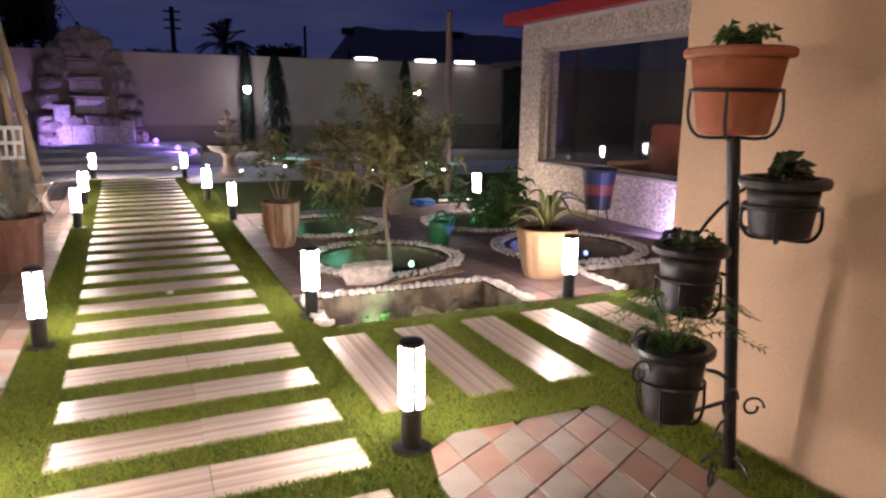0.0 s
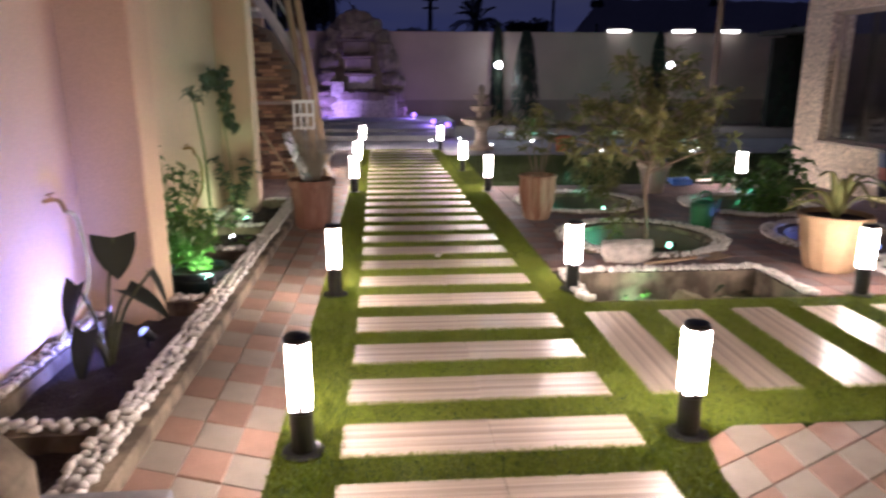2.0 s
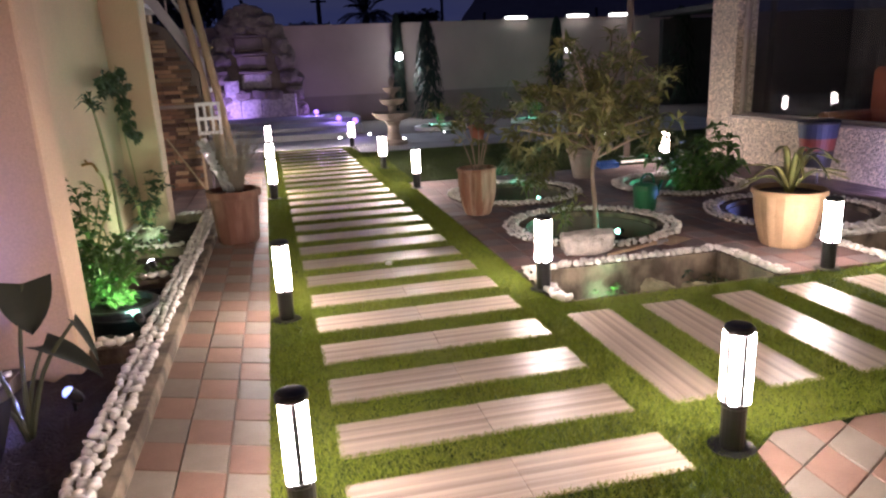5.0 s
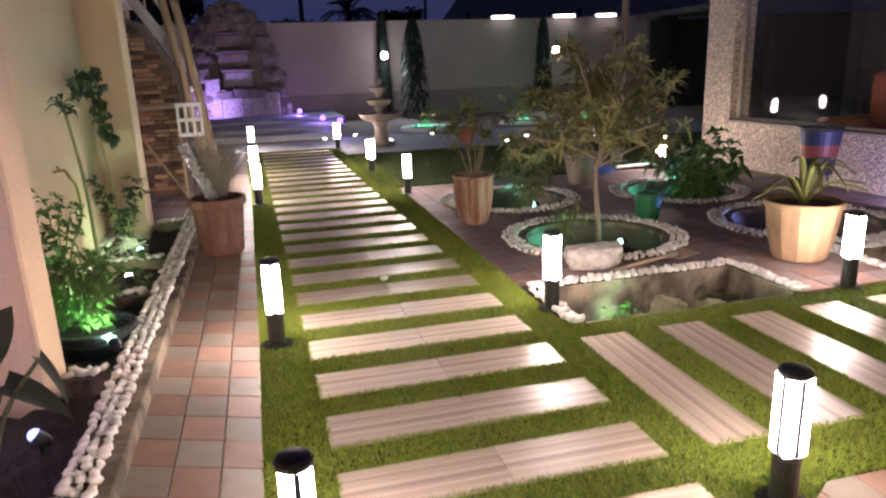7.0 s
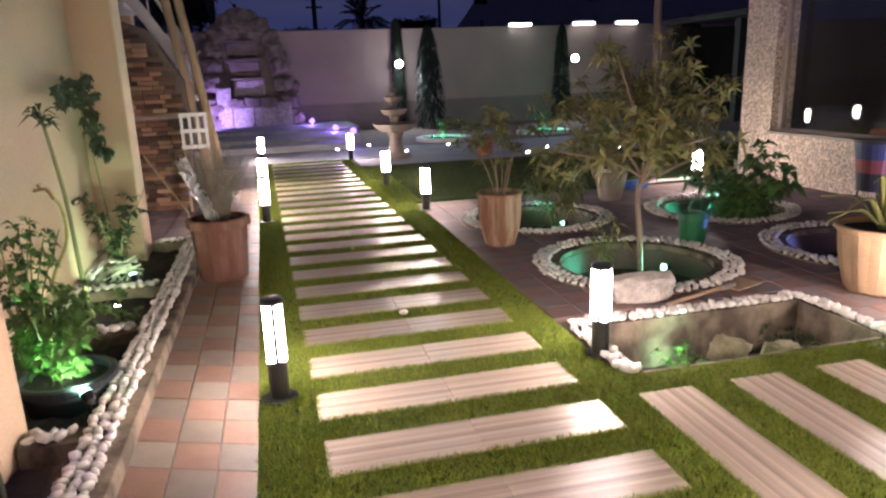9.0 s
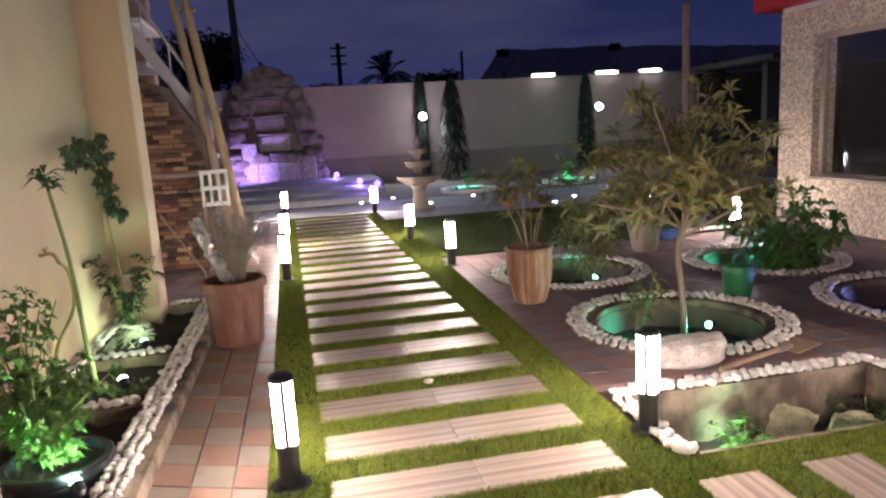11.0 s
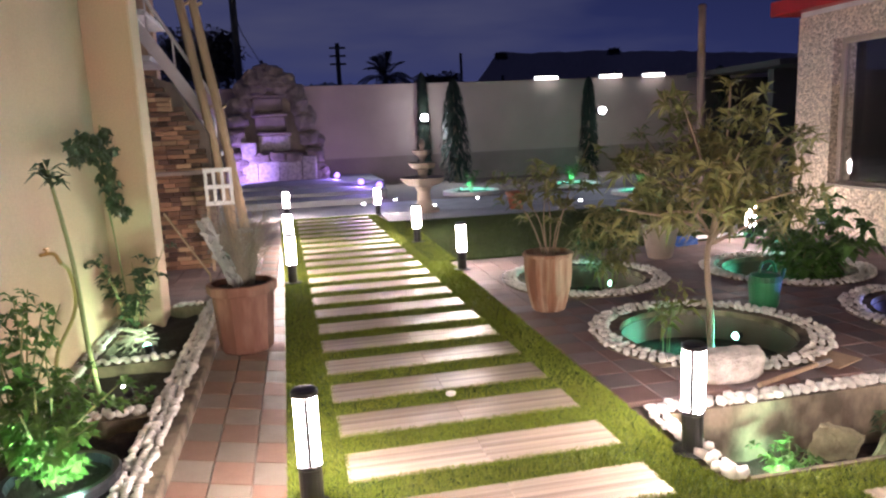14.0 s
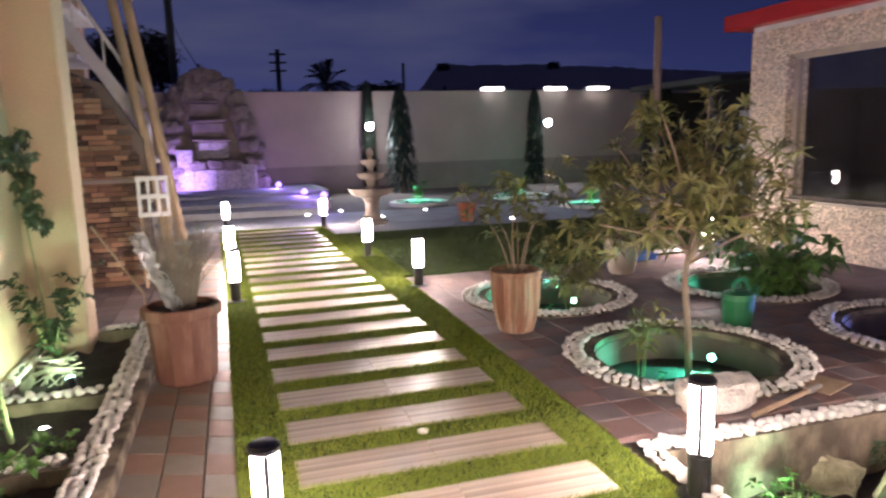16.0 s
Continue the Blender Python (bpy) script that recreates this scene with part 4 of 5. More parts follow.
# ---- brick-clad wall, white stair and leaning poles ----
clad = thing("wall_clad", (0, 7.1, 0), "wall faced with red-brown ledge stones under a white stair", "wall", kind="structure")
outline = [(-3.2, -0.03), (-1.02, -0.03), (-1.02, 1.45), (-1.35, 2.0), (-1.75, 2.15), (-3.2, 2.15)]
n = len(outline)
part("core", make_mesh("core", [(x, y, z) for y in (0.03, 0.3) for x, z in outline], [list(range(n)), [2 * n - 1 - i for i in range(n)]] + [[i, i + n, (i + 1) % n + n, (i + 1) % n] for i in range(n)], MORTAR), clad)
LEDGES = [make_mesh("ledge_stone", *box(-w / 2, w / 2, -d, 0.03, 0.003, 0.047, 0.004), mt) for w, d, mt in ((0.12, 0.012, CLAD), (0.17, 0.022, CLAD_B), (0.22, 0.006, CLAD), (0.15, 0.03, CLAD_C), (0.10, 0.018, CLAD_B))]
for row in range(43):
    z, x = row * 0.05, -1.9 + R.uniform(0, 0.1)
    while x < -1.06:
        k = R.randrange(5)
        w = (0.12, 0.17, 0.22, 0.15, 0.10)[k]
        top = 1.45 + (-1.02 - (x + w)) * 1.6
        if z + 0.05 < min(top, 2.12) and x + w < -1.02:
            part("ledge_stone", LEDGES[k], clad, m=pose(x + w / 2, 0.0, z))
        x += w + 0.004
part("coping", make_mesh("coping", *box(-2.2, -0.99, -0.05, 0.03, 1.03, 1.075, 0.005), PLINTH), clad)

stair = thing("outdoor_stair", (0, 7.5, 0), "white plastered outdoor stair rising beside the house", "stair", kind="structure")
string = [(-0.98, 1.42), (-0.98, 1.62), (-2.6, 4.16), (-2.6, 3.89)]
part("stringer", make_mesh("stringer", [(x, y, z) for y in (0.0, 0.12) for x, z in string], [[0, 1, 2, 3], [7, 6, 5, 4], [0, 4, 5, 1], [1, 5, 6, 2], [2, 6, 7, 3], [3, 7, 4, 0]], WHITE), stair)
for i in range(8):
    part("tread", make_mesh("tread", *box(-1.25 - 0.22 * i, -0.95 - 0.22 * i, 0.12, 1.2, 1.2 + 0.36 * i, 1.26 + 0.36 * i, 0.006), WHITE), stair)
part("landing", make_mesh("landing", *box(-4.5, -1.58, -0.05, 1.2, 2.74, 2.80, 0.01), WHITE), stair)
part("rail", make_mesh("rail", *tube([(-1.0, 0.06, 1.9), (-2.6, 0.06, 4.7)], 0.02, 8), WHITE), stair)
for i in range(6):
    part("baluster", make_mesh("baluster", *tube([(-1.1 - 0.25 * i, 0.06, 1.5 + 0.42 * i), (-1.1 - 0.25 * i, 0.06, 2.05 + 0.44 * i)], 0.012, 6), WHITE), stair)
wall_object("wall_stair", [box(-6, -1.75, 8.75, 9.0, -0.5, 4.5)], PLASTER, "plastered house wall behind the outdoor stair")

for i, (x0, x1) in enumerate(((-0.84, -1.20), (-0.70, -1.07))):
    lp = thing("timber_pole", (x0, 7.36 + 0.03 * i, 0.0), "long rough timber pole leaning on the stair", "pole", "leaning timber poles")
    pts = curve_points([(0, 0, -0.01), ((x1 - x0) * 0.45, -0.03, 1.35), (x1 - x0, -0.02, 2.8), ((x1 - x0) * 1.45, 0.0, 4.0)], 4)
    part("shaft", make_mesh("shaft", *tube(pts, [0.056 - 0.014 * k / len(pts) for k in range(len(pts))], 8), WOOD), lp)
    for q in (5, 8):
        part("stub", make_mesh("stub", *tube([pts[q], pts[q] + Vector((0.09, 0, 0.05))], 0.018, 6), WOOD), lp)

lattice = thing("wooden_crate", (-1.07, 6.9, 0.70), "white fretted wooden panel against the clad wall", "crate")
for i in range(4):
    part("slat", make_mesh("slat", *box(0.085 * i - 0.016, 0.085 * i + 0.016, -0.012, 0.012, 0.0, 0.385, 0.003), WHITE), lattice)
for z in (0.025, 0.20, 0.375):
    part("rail", make_mesh("rail", *box(-0.02, 0.275, -0.026, -0.010, z - 0.022, z + 0.022, 0.003), WHITE), lattice)
for x in (0.0, 0.255):
    part("leg", make_mesh("leg", *box(x - 0.015, x + 0.015, -0.012, 0.016, -0.71, 0.0), WOOD), lattice)
# stool shape added in place of a bin-like grey object
stool = thing("folding_stool", (-0.72, 7.2, 0), "small grey metal folding stool standing in for a bin-like object", "stool")
part("seat", make_mesh("seat", *box(-0.14, 0.14, -0.12, 0.12, 0.36, 0.39, 0.006), METAL), stool)
for a, b in ((-0.13, 0.12), (0.13, -0.12)):
    for y in (-0.11, 0.11):
        part("leg", make_mesh("leg", *tube([(a, y, 0.0), (b, y, 0.36)], 0.01, 6), METAL), stool)

# ---- plants in the flower bed ----
ear = thing("elephant_ear_plant", (-1.22, 0.74, -0.04), "large-leaved elephant ear plant, its backlit leaves painted dark", "plant")


def heart(length, width):
    """A broad cupped leaf, pointed at its tip."""
    v, fcs = [], []
    for i in range(7):
        t = i / 6
        w = width * (0.55 + 0.9 * t - 1.45 * t * t + 0.35 * (1 - t) ** 3) if t < 1 else 0.0
        for s in (-1, -0.5, 0, 0.5, 1):
            v.append((s * w * 0.5, length * t - (0.12 * length * abs(s) if i == 0 else 0), 0.10 * width * (s * s) - 0.25 * length * t * t))
    for i in range(6):
        for s in range(4):
            a = i * 5 + s
            fcs.append([a, a + 1, a + 6, a + 5])
    return v, fcs


for top, way, ln, wd in (((0.09, 0.0, 0.68), (0.2, -0.8, -80), 0.21, 0.23), ((0.10, 0.05, 0.40), (0.9, -0.25, -20), 0.26, 0.17), ((-0.09, -0.05, 0.46), (-0.35, -0.6, -62), 0.24, 0.15), ((-0.04, -0.12, 0.24), (-0.2, -0.8, -62), 0.26, 0.15), ((0.24, 0.02, 0.50), (0.8, -0.3, -55), 0.2, 0.06)):
    pts = curve_points([(0, 0, -0.02), (top[0] * 0.4, top[1] * 0.4, top[2] * 0.6), top], 4)
    st = part("stalk", make_mesh("stalk", *tube(pts, [0.012 - 0.006 * k / len(pts) for k in range(len(pts))], 6), EARSTEM), ear)
    yaw = math.degrees(math.atan2(-way[0], way[1]))
    part("leaf", make_mesh("leaf", *moved(heart(ln, wd), pose(*top, way[2], 0, yaw)), EARSHADE, True), st)

sap = thing("sapling", (-1.29, 3.28, -0.1), "thin bare-stemmed sapling with a tuft of leaves", "sapling")
pts = curve_points([(0, 0, -0.03), (-0.02, -0.05, 0.4), (0.0, -0.18, 0.9), (-0.02, -0.3, 1.38)], 5)
part("stem", make_mesh("stem", *tube(pts, [0.016 - 0.008 * k / len(pts) for k in range(len(pts))], 8), STEM, True), sap)
rs = random.Random(5)
part("leaves", make_mesh("leaves", *join(*rosette(rs, Vector((-0.02, -0.3, 1.38)), Vector((0, 0, 1)), 11, 0.15, 0.038, 0.5), *rosette(rs, Vector((0.01, -0.28, 1.33)), Vector((0.3, 0, 1)), 8, 0.09, 0.035, 0.6)), DARKLEAF), sap)

vine = thing("climbing_plant", (-1.40, 4.45, -0.1), "thin climbing plant with hanging dark leaf clusters", "plant")
pts = curve_points([(0, 0.15, -0.03), (-0.02, 0.1, 0.6), (-0.05, 0.05, 1.2), (-0.02, 0.0, 1.62)], 5)
part("stem", make_mesh("stem", *tube(pts, 0.006, 6), STEM), vine)
rv = random.Random(9)
bits = []
for y, z, k in ((-0.8, 1.46, 6), (-0.66, 1.5, 8), (-0.5, 1.44, 9), (-0.32, 1.47, 9), (-0.14, 1.5, 8), (0.0, 1.56, 5), (-0.04, 1.40, 8), (-0.1, 1.28, 8), (-0.06, 1.16, 7), (0.04, 1.06, 8), (0.16, 1.02, 5)):
    for _ in range(k):
        bits += rosette(rv, Vector((rv.uniform(-0.03, 0.07), y + rv.uniform(-0.06, 0.06), z + rv.uniform(-0.06, 0.06))), rand_dir(rv, -0.3), 6, 0.052, 0.042, 0.5)
part("leaves", make_mesh("leaves", *join(*bits), DARKLEAF), vine)
part("stem", make_mesh("stem", *tube(curve_points([(-0.04, 0.0, 1.55), (0.0, -0.4, 1.52), (0.0, -0.75, 1.45)], 4), 0.005, 5), STEM), vine)

bp = pot("flower_pot", (-1.12, 2.05, -0.07), "dark plastic tub half sunk in the flower bed", 0.17, 0.2, 0.2, PLASTIC)
shrub("shrub", (-1.16, 2.1, 0.09), "leafy green shrub spilling from the tub", "shrub", 12, 10, 0.062, 0.036, GREENLEAF, STEM, 31, 0.34, 0.46, 8, 0.007, 0.4, 0.15)
shrub("shrub", (-1.34, 2.35, -0.03), "tall leafy shrub against the house wall", "shrub", 9, 12, 0.062, 0.036, GREENLEAF, STEM, 32, 0.26, 0.98, 5, 0.007, 0.5, 0.2)
shrub("shrub", (-1.33, 4.35, -0.03), "small open shrub by the far pilaster", "shrub", 6, 7, 0.085, 0.045, DARKLEAF, STEM, 33, 0.32, 0.72, 5, 0.006, 0.4, 0.35)
shrub("shrub", (-1.05, 3.0, -0.02), "low green seedling in the dark soil", "shrub", 4, 2, 0.06, 0.03, GREENLEAF, STEM, 34, 0.1, 0.12, 4, 0.004, 0.4, 0.3)
tangle = thing("root_ball", (-1.30, 4.22, -0.01), "ball of pale tangled roots lit from behind", "roots")
rt = random.Random(2)
for i in range(22):
    a, b, lift = rt.uniform(0, 6.28), rt.uniform(-0.8, 0.8), rt.uniform(-0.02, 0.10)
    turn = Matrix.Rotation(a, 3, "Z") @ Matrix.Rotation(b, 3, "Y")
    p = [turn @ Vector((0.05 * q + 0.0, 0.05 * math.cos(0.5 * q), 0.03 * math.cos(0.6 * q))) + Vector((0, 0, lift)) for q in (-3, -2, -1, 0, 1, 2, 3)]
    part("root", make_mesh("root", *tube(p, rt.uniform(0.004, 0.007), 5), DRY), tangle)

reeds = thing("dry_reeds", (-0.54, 3.92, 0.44), "dry grey reeds standing in the terracotta pot", "plant")
rd = random.Random(12)
for i in range(130):
    a, r = rd.uniform(0, 6.28), rd.uniform(0.0, 0.09)
    h, sp = rd.uniform(0.22, 0.55), rd.uniform(0.02, 0.22)
    b = a + rd.uniform(-0.6, 0.6)
    foot, mid = Vector((r * math.cos(a), r * math.sin(a), 0.0)), Vector((r * math.cos(a) + sp * 0.35 * math.cos(b), r * math.sin(a) + sp * 0.35 * math.sin(b), h * 0.55))
    tip = Vector((r * math.cos(a) + sp * math.cos(b), r * math.sin(a) + sp * math.sin(b), h))
    twigs = [tube([foot, mid, tip], [0.003, 0.0022, 0.001], 4)]
    for _ in range(4):
        at = mid.lerp(tip, rd.random())
        twigs.append(tube([at, at + rand_dir(rd, 0.6) * rd.uniform(0.05, 0.13)], [0.0016, 0.0008], 3))
    part("reed", make_mesh("reed", *join(*twigs), DRY), reeds)
film_sheet = thing("plastic_sheet", (-0.54, 3.88, 0.44), "crumpled clear plastic sheet caught in the dry reeds", "plastic sheet")
fv = []
for i in range(15):
    for k in range(7):
        q = i / 14
        crease = Vector((noise.noise(Vector((i * 0.9, k * 1.1, 1))), noise.noise(Vector((i * 0.9, k * 1.1, 7))), noise.noise(Vector((i * 0.9, k * 1.1, 13)))))
        fv.append(Vector((-0.02 - 0.17 * q + (k - 3) * (0.006 + 0.010 * q), -0.05 - 0.03 * math.sin(3 * q), -0.02 + 0.46 * q + 0.006 * k)) + crease * 0.05)
part("sheet", make_mesh("sheet", fv, [[i * 7 + k, i * 7 + k + 1, i * 7 + k + 8, i * 7 + k + 7] for i in range(14) for k in range(6)], WRAP), film_sheet)

# taps and hoses
for y, z, sag in ((0.98, 0.78, 0.55), (3.42, 0.80, 0.4)):
    tap = thing("garden_tap", (WALL_X, y, z), "brass garden tap with a hanging hose on the wall", "tap")
    part("spout", make_mesh("spout", *tube(curve_points([(0, 0, 0), (0.07, 0, 0.005), (0.10, 0, -0.05)], 4), 0.011, 8), BRASS), tap)
    vl = part("valve", make_mesh("valve", *tube([(0.037, 0, 0), (0.037, 0, 0.032)], 0.008, 8), BRASS), tap)
    part("handle", make_mesh("handle", *box(0.03, 0.045, -0.035, 0.035, 0.03, 0.042, 0.003), BRASS), vl)
    part("hose", make_mesh("hose", *tube(curve_points([(0.10, 0, -0.05), (0.10, 0.12, -0.12), (0.09, 0.2, -sag * 0.7), (0.08, 0.14, -sag), (0.06, -0.1, -sag - 0.12), (0.1, -0.3, -sag - 0.2)], 5), 0.011, 8), HOSE), tap)
stick = thing("stick", (-1.18, 5.16, 0.0), "thin pale stick leaning on the pilaster", "stick")
part("shaft", make_mesh("shaft", *tube([(0.28, 0.05, 0.28), (0.02, 0.0, 0.75), (-0.02, -0.01, 0.82)], 0.009, 6), WOOD), stick)
part("prop", make_mesh("prop", *tube([(0.28, 0.05, 0.0), (0.28, 0.05, 0.29)], 0.007, 6), WOOD), stick)

# ---- pot stand by the east wall ----
stand = thing("plant_stand", (2.5, -0.82, 0), "black wrought-iron plant stand with scrolled arms", "plant stand")
part("pole", make_mesh("pole", *tube([(0, 0, 0), (-0.15, 0, 1.31)], 0.024, 12), BLACK), stand)


def hoop(cx, cy, z, r, bottom):
    ring_pts = [(cx + r * math.cos(a * math.pi / 10), cy + r * math.sin(a * math.pi / 10), z) for a in range(21)]
    part("hoop", make_mesh("hoop", *tube(ring_pts, 0.007, 6), BLACK), stand)
    for k in range(4):
        a = k * math.pi / 2 + 0.6
        u = Vector((math.cos(a), math.sin(a), 0))
        c = Vector((cx, cy, 0))
        part("basket_wire", make_mesh("basket_wire", *tube(curve_points([c + u * r + Vector((0, 0, z)), c + u * (r * 1.02) + Vector((0, 0, z - (z - bottom) * 0.6)), c + u * (r * 0.75) + Vector((0, 0, bottom)), c + Vector((0, 0, bottom))], 3), 0.006, 5), BLACK), stand)


POTS = [(-0.16, 0.0, 1.31, 0.115, 0.160, 0.29, TERRA, "terracotta pot with a chalky bloom held in the top basket"), (-0.20, -0.27, 1.0, 0.09, 0.114, 0.19, PLASTIC, "dark grey plastic pot held on a side arm"),
        (-0.30, 0.0, 0.68, 0.085, 0.110, 0.25, PLASTIC, "dark grey plastic pot held on a middle arm"), (-0.37, -0.03, 0.30, 0.085, 0.122, 0.28, PLASTIC, "dark grey plastic pot held on the lowest arm")]
for x, y, z, r0, r1, h, mat, lab in POTS:
    hoop(x, y, z + h * 0.52, (r0 + r1) / 2 + 0.012, z - 0.008)
    pot("flower_pot", (2.5 + x, -0.82 + y, z), lab, r0, r1, h, mat, 0, 0, 0.022, band=0.035)
    part("arm", make_mesh("arm", *tube(curve_points([(-0.1 * z, 0, z + h * 0.2), (x * 0.3, y * 0.3, z + h * 0.42), (x * 0.5, y * 0.5, z + h * 0.52)], 3), 0.008, 6), BLACK), stand)
    part("brace", make_mesh("brace", *tube([(-0.11 * z, 0, z - 0.008), (x, y, z - 0.008)], 0.008, 6), BLACK), stand)


def scroll(at, size, turn, flip=1):
    pts = [Vector(at) + Vector((math.cos(turn) * q.x, math.sin(turn) * q.x, q.y)) for q in [Vector((flip * size * (1 - 0.6 * k / 12) * math.cos(k * 0.55) , size * (1 - 0.6 * k / 12) * math.sin(k * 0.55), 0)) for k in range(13)]]
    part("scroll", make_mesh("scroll", *tube(pts, 0.005, 5), BLACK), stand)


for at, sz, tn, fl in (((-0.08, -0.04, 0.3), 0.07, 0.3, 1), ((0.055, -0.03, 0.26), 0.045, -0.5, 1), ((-0.09, -0.03, 0.18), 0.06, 0.3, -1), ((-0.53, -0.05, 0.5), 0.05, 0.1, 1), ((-0.53, -0.05, 0.62), 0.05, 0.1, -1), ((-0.2, -0.1, 0.06), 0.06, 0.5, 1)):
    scroll(at, sz, tn, fl)
part("chain", make_mesh("chain", *tube(curve_points([(-0.02, 0, 1.14), (-0.14, 0, 1.08), (-0.24, 0, 1.0), (-0.3, 0, 0.92)], 4), 0.006, 5), BLACK), stand)
for k in range(3):
    a = k * 2.094 + 0.4
    part("foot", make_mesh("foot", *tube(curve_points([(0, 0, 0.05), (0.07 * math.cos(a), 0.07 * math.sin(a), 0.045), (0.11 * math.cos(a), 0.11 * math.sin(a), 0.008)], 3), 0.008, 6), BLACK), stand)
shrub("potted_plant", (2.34, -0.82, 1.57), "small trailing green plant in the terracotta pot", "plant", 7, 3, 0.06, 0.045, GREENLEAF, STEM, 41, 0.12, 0.11, 5, 0.005, 0.5, 0.4)
shrub("potted_plant", (2.30, -1.09, 1.15), "small dark succulent in the side pot", "plant", 5, 2, 0.06, 0.05, DARKLEAF, STEM, 42, 0.07, 0.1, 5, 0.005, 0.3, 0.5)
shrub("potted_plant", (2.2, -0.82, 0.9), "low dark plant in the middle pot", "plant", 6, 3, 0.06, 0.045, DARKLEAF, STEM, 43, 0.09, 0.07, 5, 0.005, 0.5, 0.4)
fern = thing("potted_fern", (2.13, -0.85, 0.54), "feathery green fern in the lowest pot", "plant")
rf = random.Random(8)
bits = []
for i in range(26):
    a, ln, up = rf.uniform(0, 6.28), rf.uniform(0.16, 0.3), rf.uniform(0.08, 0.26)
    u = Vector((math.cos(a), math.sin(a), 0))
    pts = curve_points([(0, 0, 0), u * ln * 0.5 + Vector((0, 0, up)), u * ln + Vector((0, 0, up * 0.75))], 6)
    bits.append(tube(pts, 0.0018, 3))
    side = Vector((-u.y, u.x, 0))
    for q in range(3, len(pts)):
        for sg in (-1, 1):
            bits.append(leaf(pts[q], side * sg + u * 0.5, Vector((0, 0, 1)), 0.05, 0.009, 0.1))
part("fronds", make_mesh("fronds", *join(*bits), GREENLEAF), fern)
cup = thing("floor_spotlight", (2.16, -1.12, 0.0), "small unlit metal spotlight lying on the paving", "garden light")
part("housing", make_mesh("housing", *moved(lathe([(0.025, -0.05), (0.04, -0.03), (0.045, 0.04), (0.038, 0.04), (0.034, 0.0)], 16), pose(0, 0, 0.055, 75, 0, 30)), METAL), cup)
part("bracket", make_mesh("bracket", *box(-0.04, 0.04, -0.02, 0.02, 0.0, 0.012, 0.003), METAL), cup)

# ---- loose things in the court ----
agave = thing("potted_agave", (3.48, 2.12, 0.39), "drooping sword-leaved agave in the cast stone pot", "plant")
ra = random.Random(6)
for i in range(14):
    a, ln = i * 2.4, ra.uniform(0.25, 0.45)
    u, side = Vector((math.cos(a), math.sin(a), 0)), Vector((-math.sin(a), math.cos(a), 0))
    rise = ra.uniform(0.1, 0.34)
    pts = curve_points([(0, 0, -0.02), u * ln * 0.4 + Vector((0, 0, rise)), u * ln + Vector((0, 0, rise * ra.uniform(0.1, 1.1)))], 5)
    v, fc = [], []
    for k, p in enumerate(pts):
        w = 0.028 * (1 - (k / (len(pts) - 1)) ** 2) + 0.001
        v += [p + side * w + Vector((0, 0, 0.008)), p - Vector((0, 0, 0.004)), p - side * w + Vector((0, 0, 0.008)), p + Vector((0, 0, 0.006))]
    for k in range(len(pts) - 1):
        fc += [[k * 4 + m, k * 4 + (m + 1) % 4, k * 4 + 4 + (m + 1) % 4, k * 4 + 4 + m] for m in range(4)]
    part("leaf", make_mesh("leaf", v, fc, LEAF, True), agave)

def sack():
    """A slumped sack: a creased pillow with two knotted upper corners."""
    rings, seg = 14, 28
    v, fc = [], []
    for i in range(rings + 1):
        lat = math.pi * (i / rings - 0.5)
        for k in range(seg):
            lon = 2 * math.pi * k / seg
            c = Vector([math.copysign(abs(q) ** 0.6, q) for q in (math.cos(lat) * math.cos(lon), math.cos(lat) * math.sin(lon), math.sin(lat))])
            fold = 1 + 0.10 * noise.noise(c * 2.2 + Vector((4, 0, 9))) + 0.07 * noise.noise(c * 5.5) + 0.03 * noise.noise(c * 13)
            p = Vector((c.x * 0.19, c.y * 0.11, c.z * 0.085)) * fold
            ear = max(0.0, abs(c.x) - 0.72) * max(0.0, c.z - 0.1) * 4.0
            p += Vector((math.copysign(0.035, c.x) * ear, 0.0, 0.055 * ear))
            v.append(p)
    for i in range(rings):
        for k in range(seg):
            fc.append([i * seg + k, i * seg + (k + 1) % seg, (i + 1) * seg + (k + 1) % seg, (i + 1) * seg + k])
    return make_mesh("white_sack", v, fc, STONE)


ws = tagged(new("white_sack", sack()), "crumpled white sack lying beside the round planter", "sack")
ws.matrix_world = pose(2.03, 2.43, 0.082, 4, -3, -14)
for x, y, s, sd in ((2.36, 2.0, 0.105, 92), (2.53, 1.84, 0.115, 93)):
    ob = tagged(new("pale_rock", boulder(None, None, (s * 1.05, s * 0.3, s * 0.95), sd, "pale_rock")), "pale broken stone slab standing in the sunken bed", "rock", "stones in the sunken bed")
    ob.matrix_world = pose(x, y, -0.225, 14, 16, -28 + 90 * (sd - 92) / 4)
shrub("shrub", (1.98, 1.86, -0.32), "small bright green plant in the sunken bed", "shrub", 10, 5, 0.06, 0.03, GREENLEAF, STEM, 51, 0.14, 0.22, 5, 0.005, 0.4, 0.3)
shrub("shrub", (2.75, 1.95, -0.32), "dark weeds along the sunken bed wall", "shrub", 7, 4, 0.07, 0.03, DARKLEAF, STEM, 52, 0.2, 0.22, 5, 0.005, 0.4, 0.3)
for (cx, cy, r), sd in zip(RINGS, (61, 62, 63, 64)):
    shrub("shrub", (cx - 0.12, cy - 0.12, -0.22), "low creeping weeds on the planter soil", "shrub", 9, 3, 0.06, 0.025, GREENLEAF, STEM, sd, 0.3, 0.1, 5, 0.004, 0.3, 0.3)
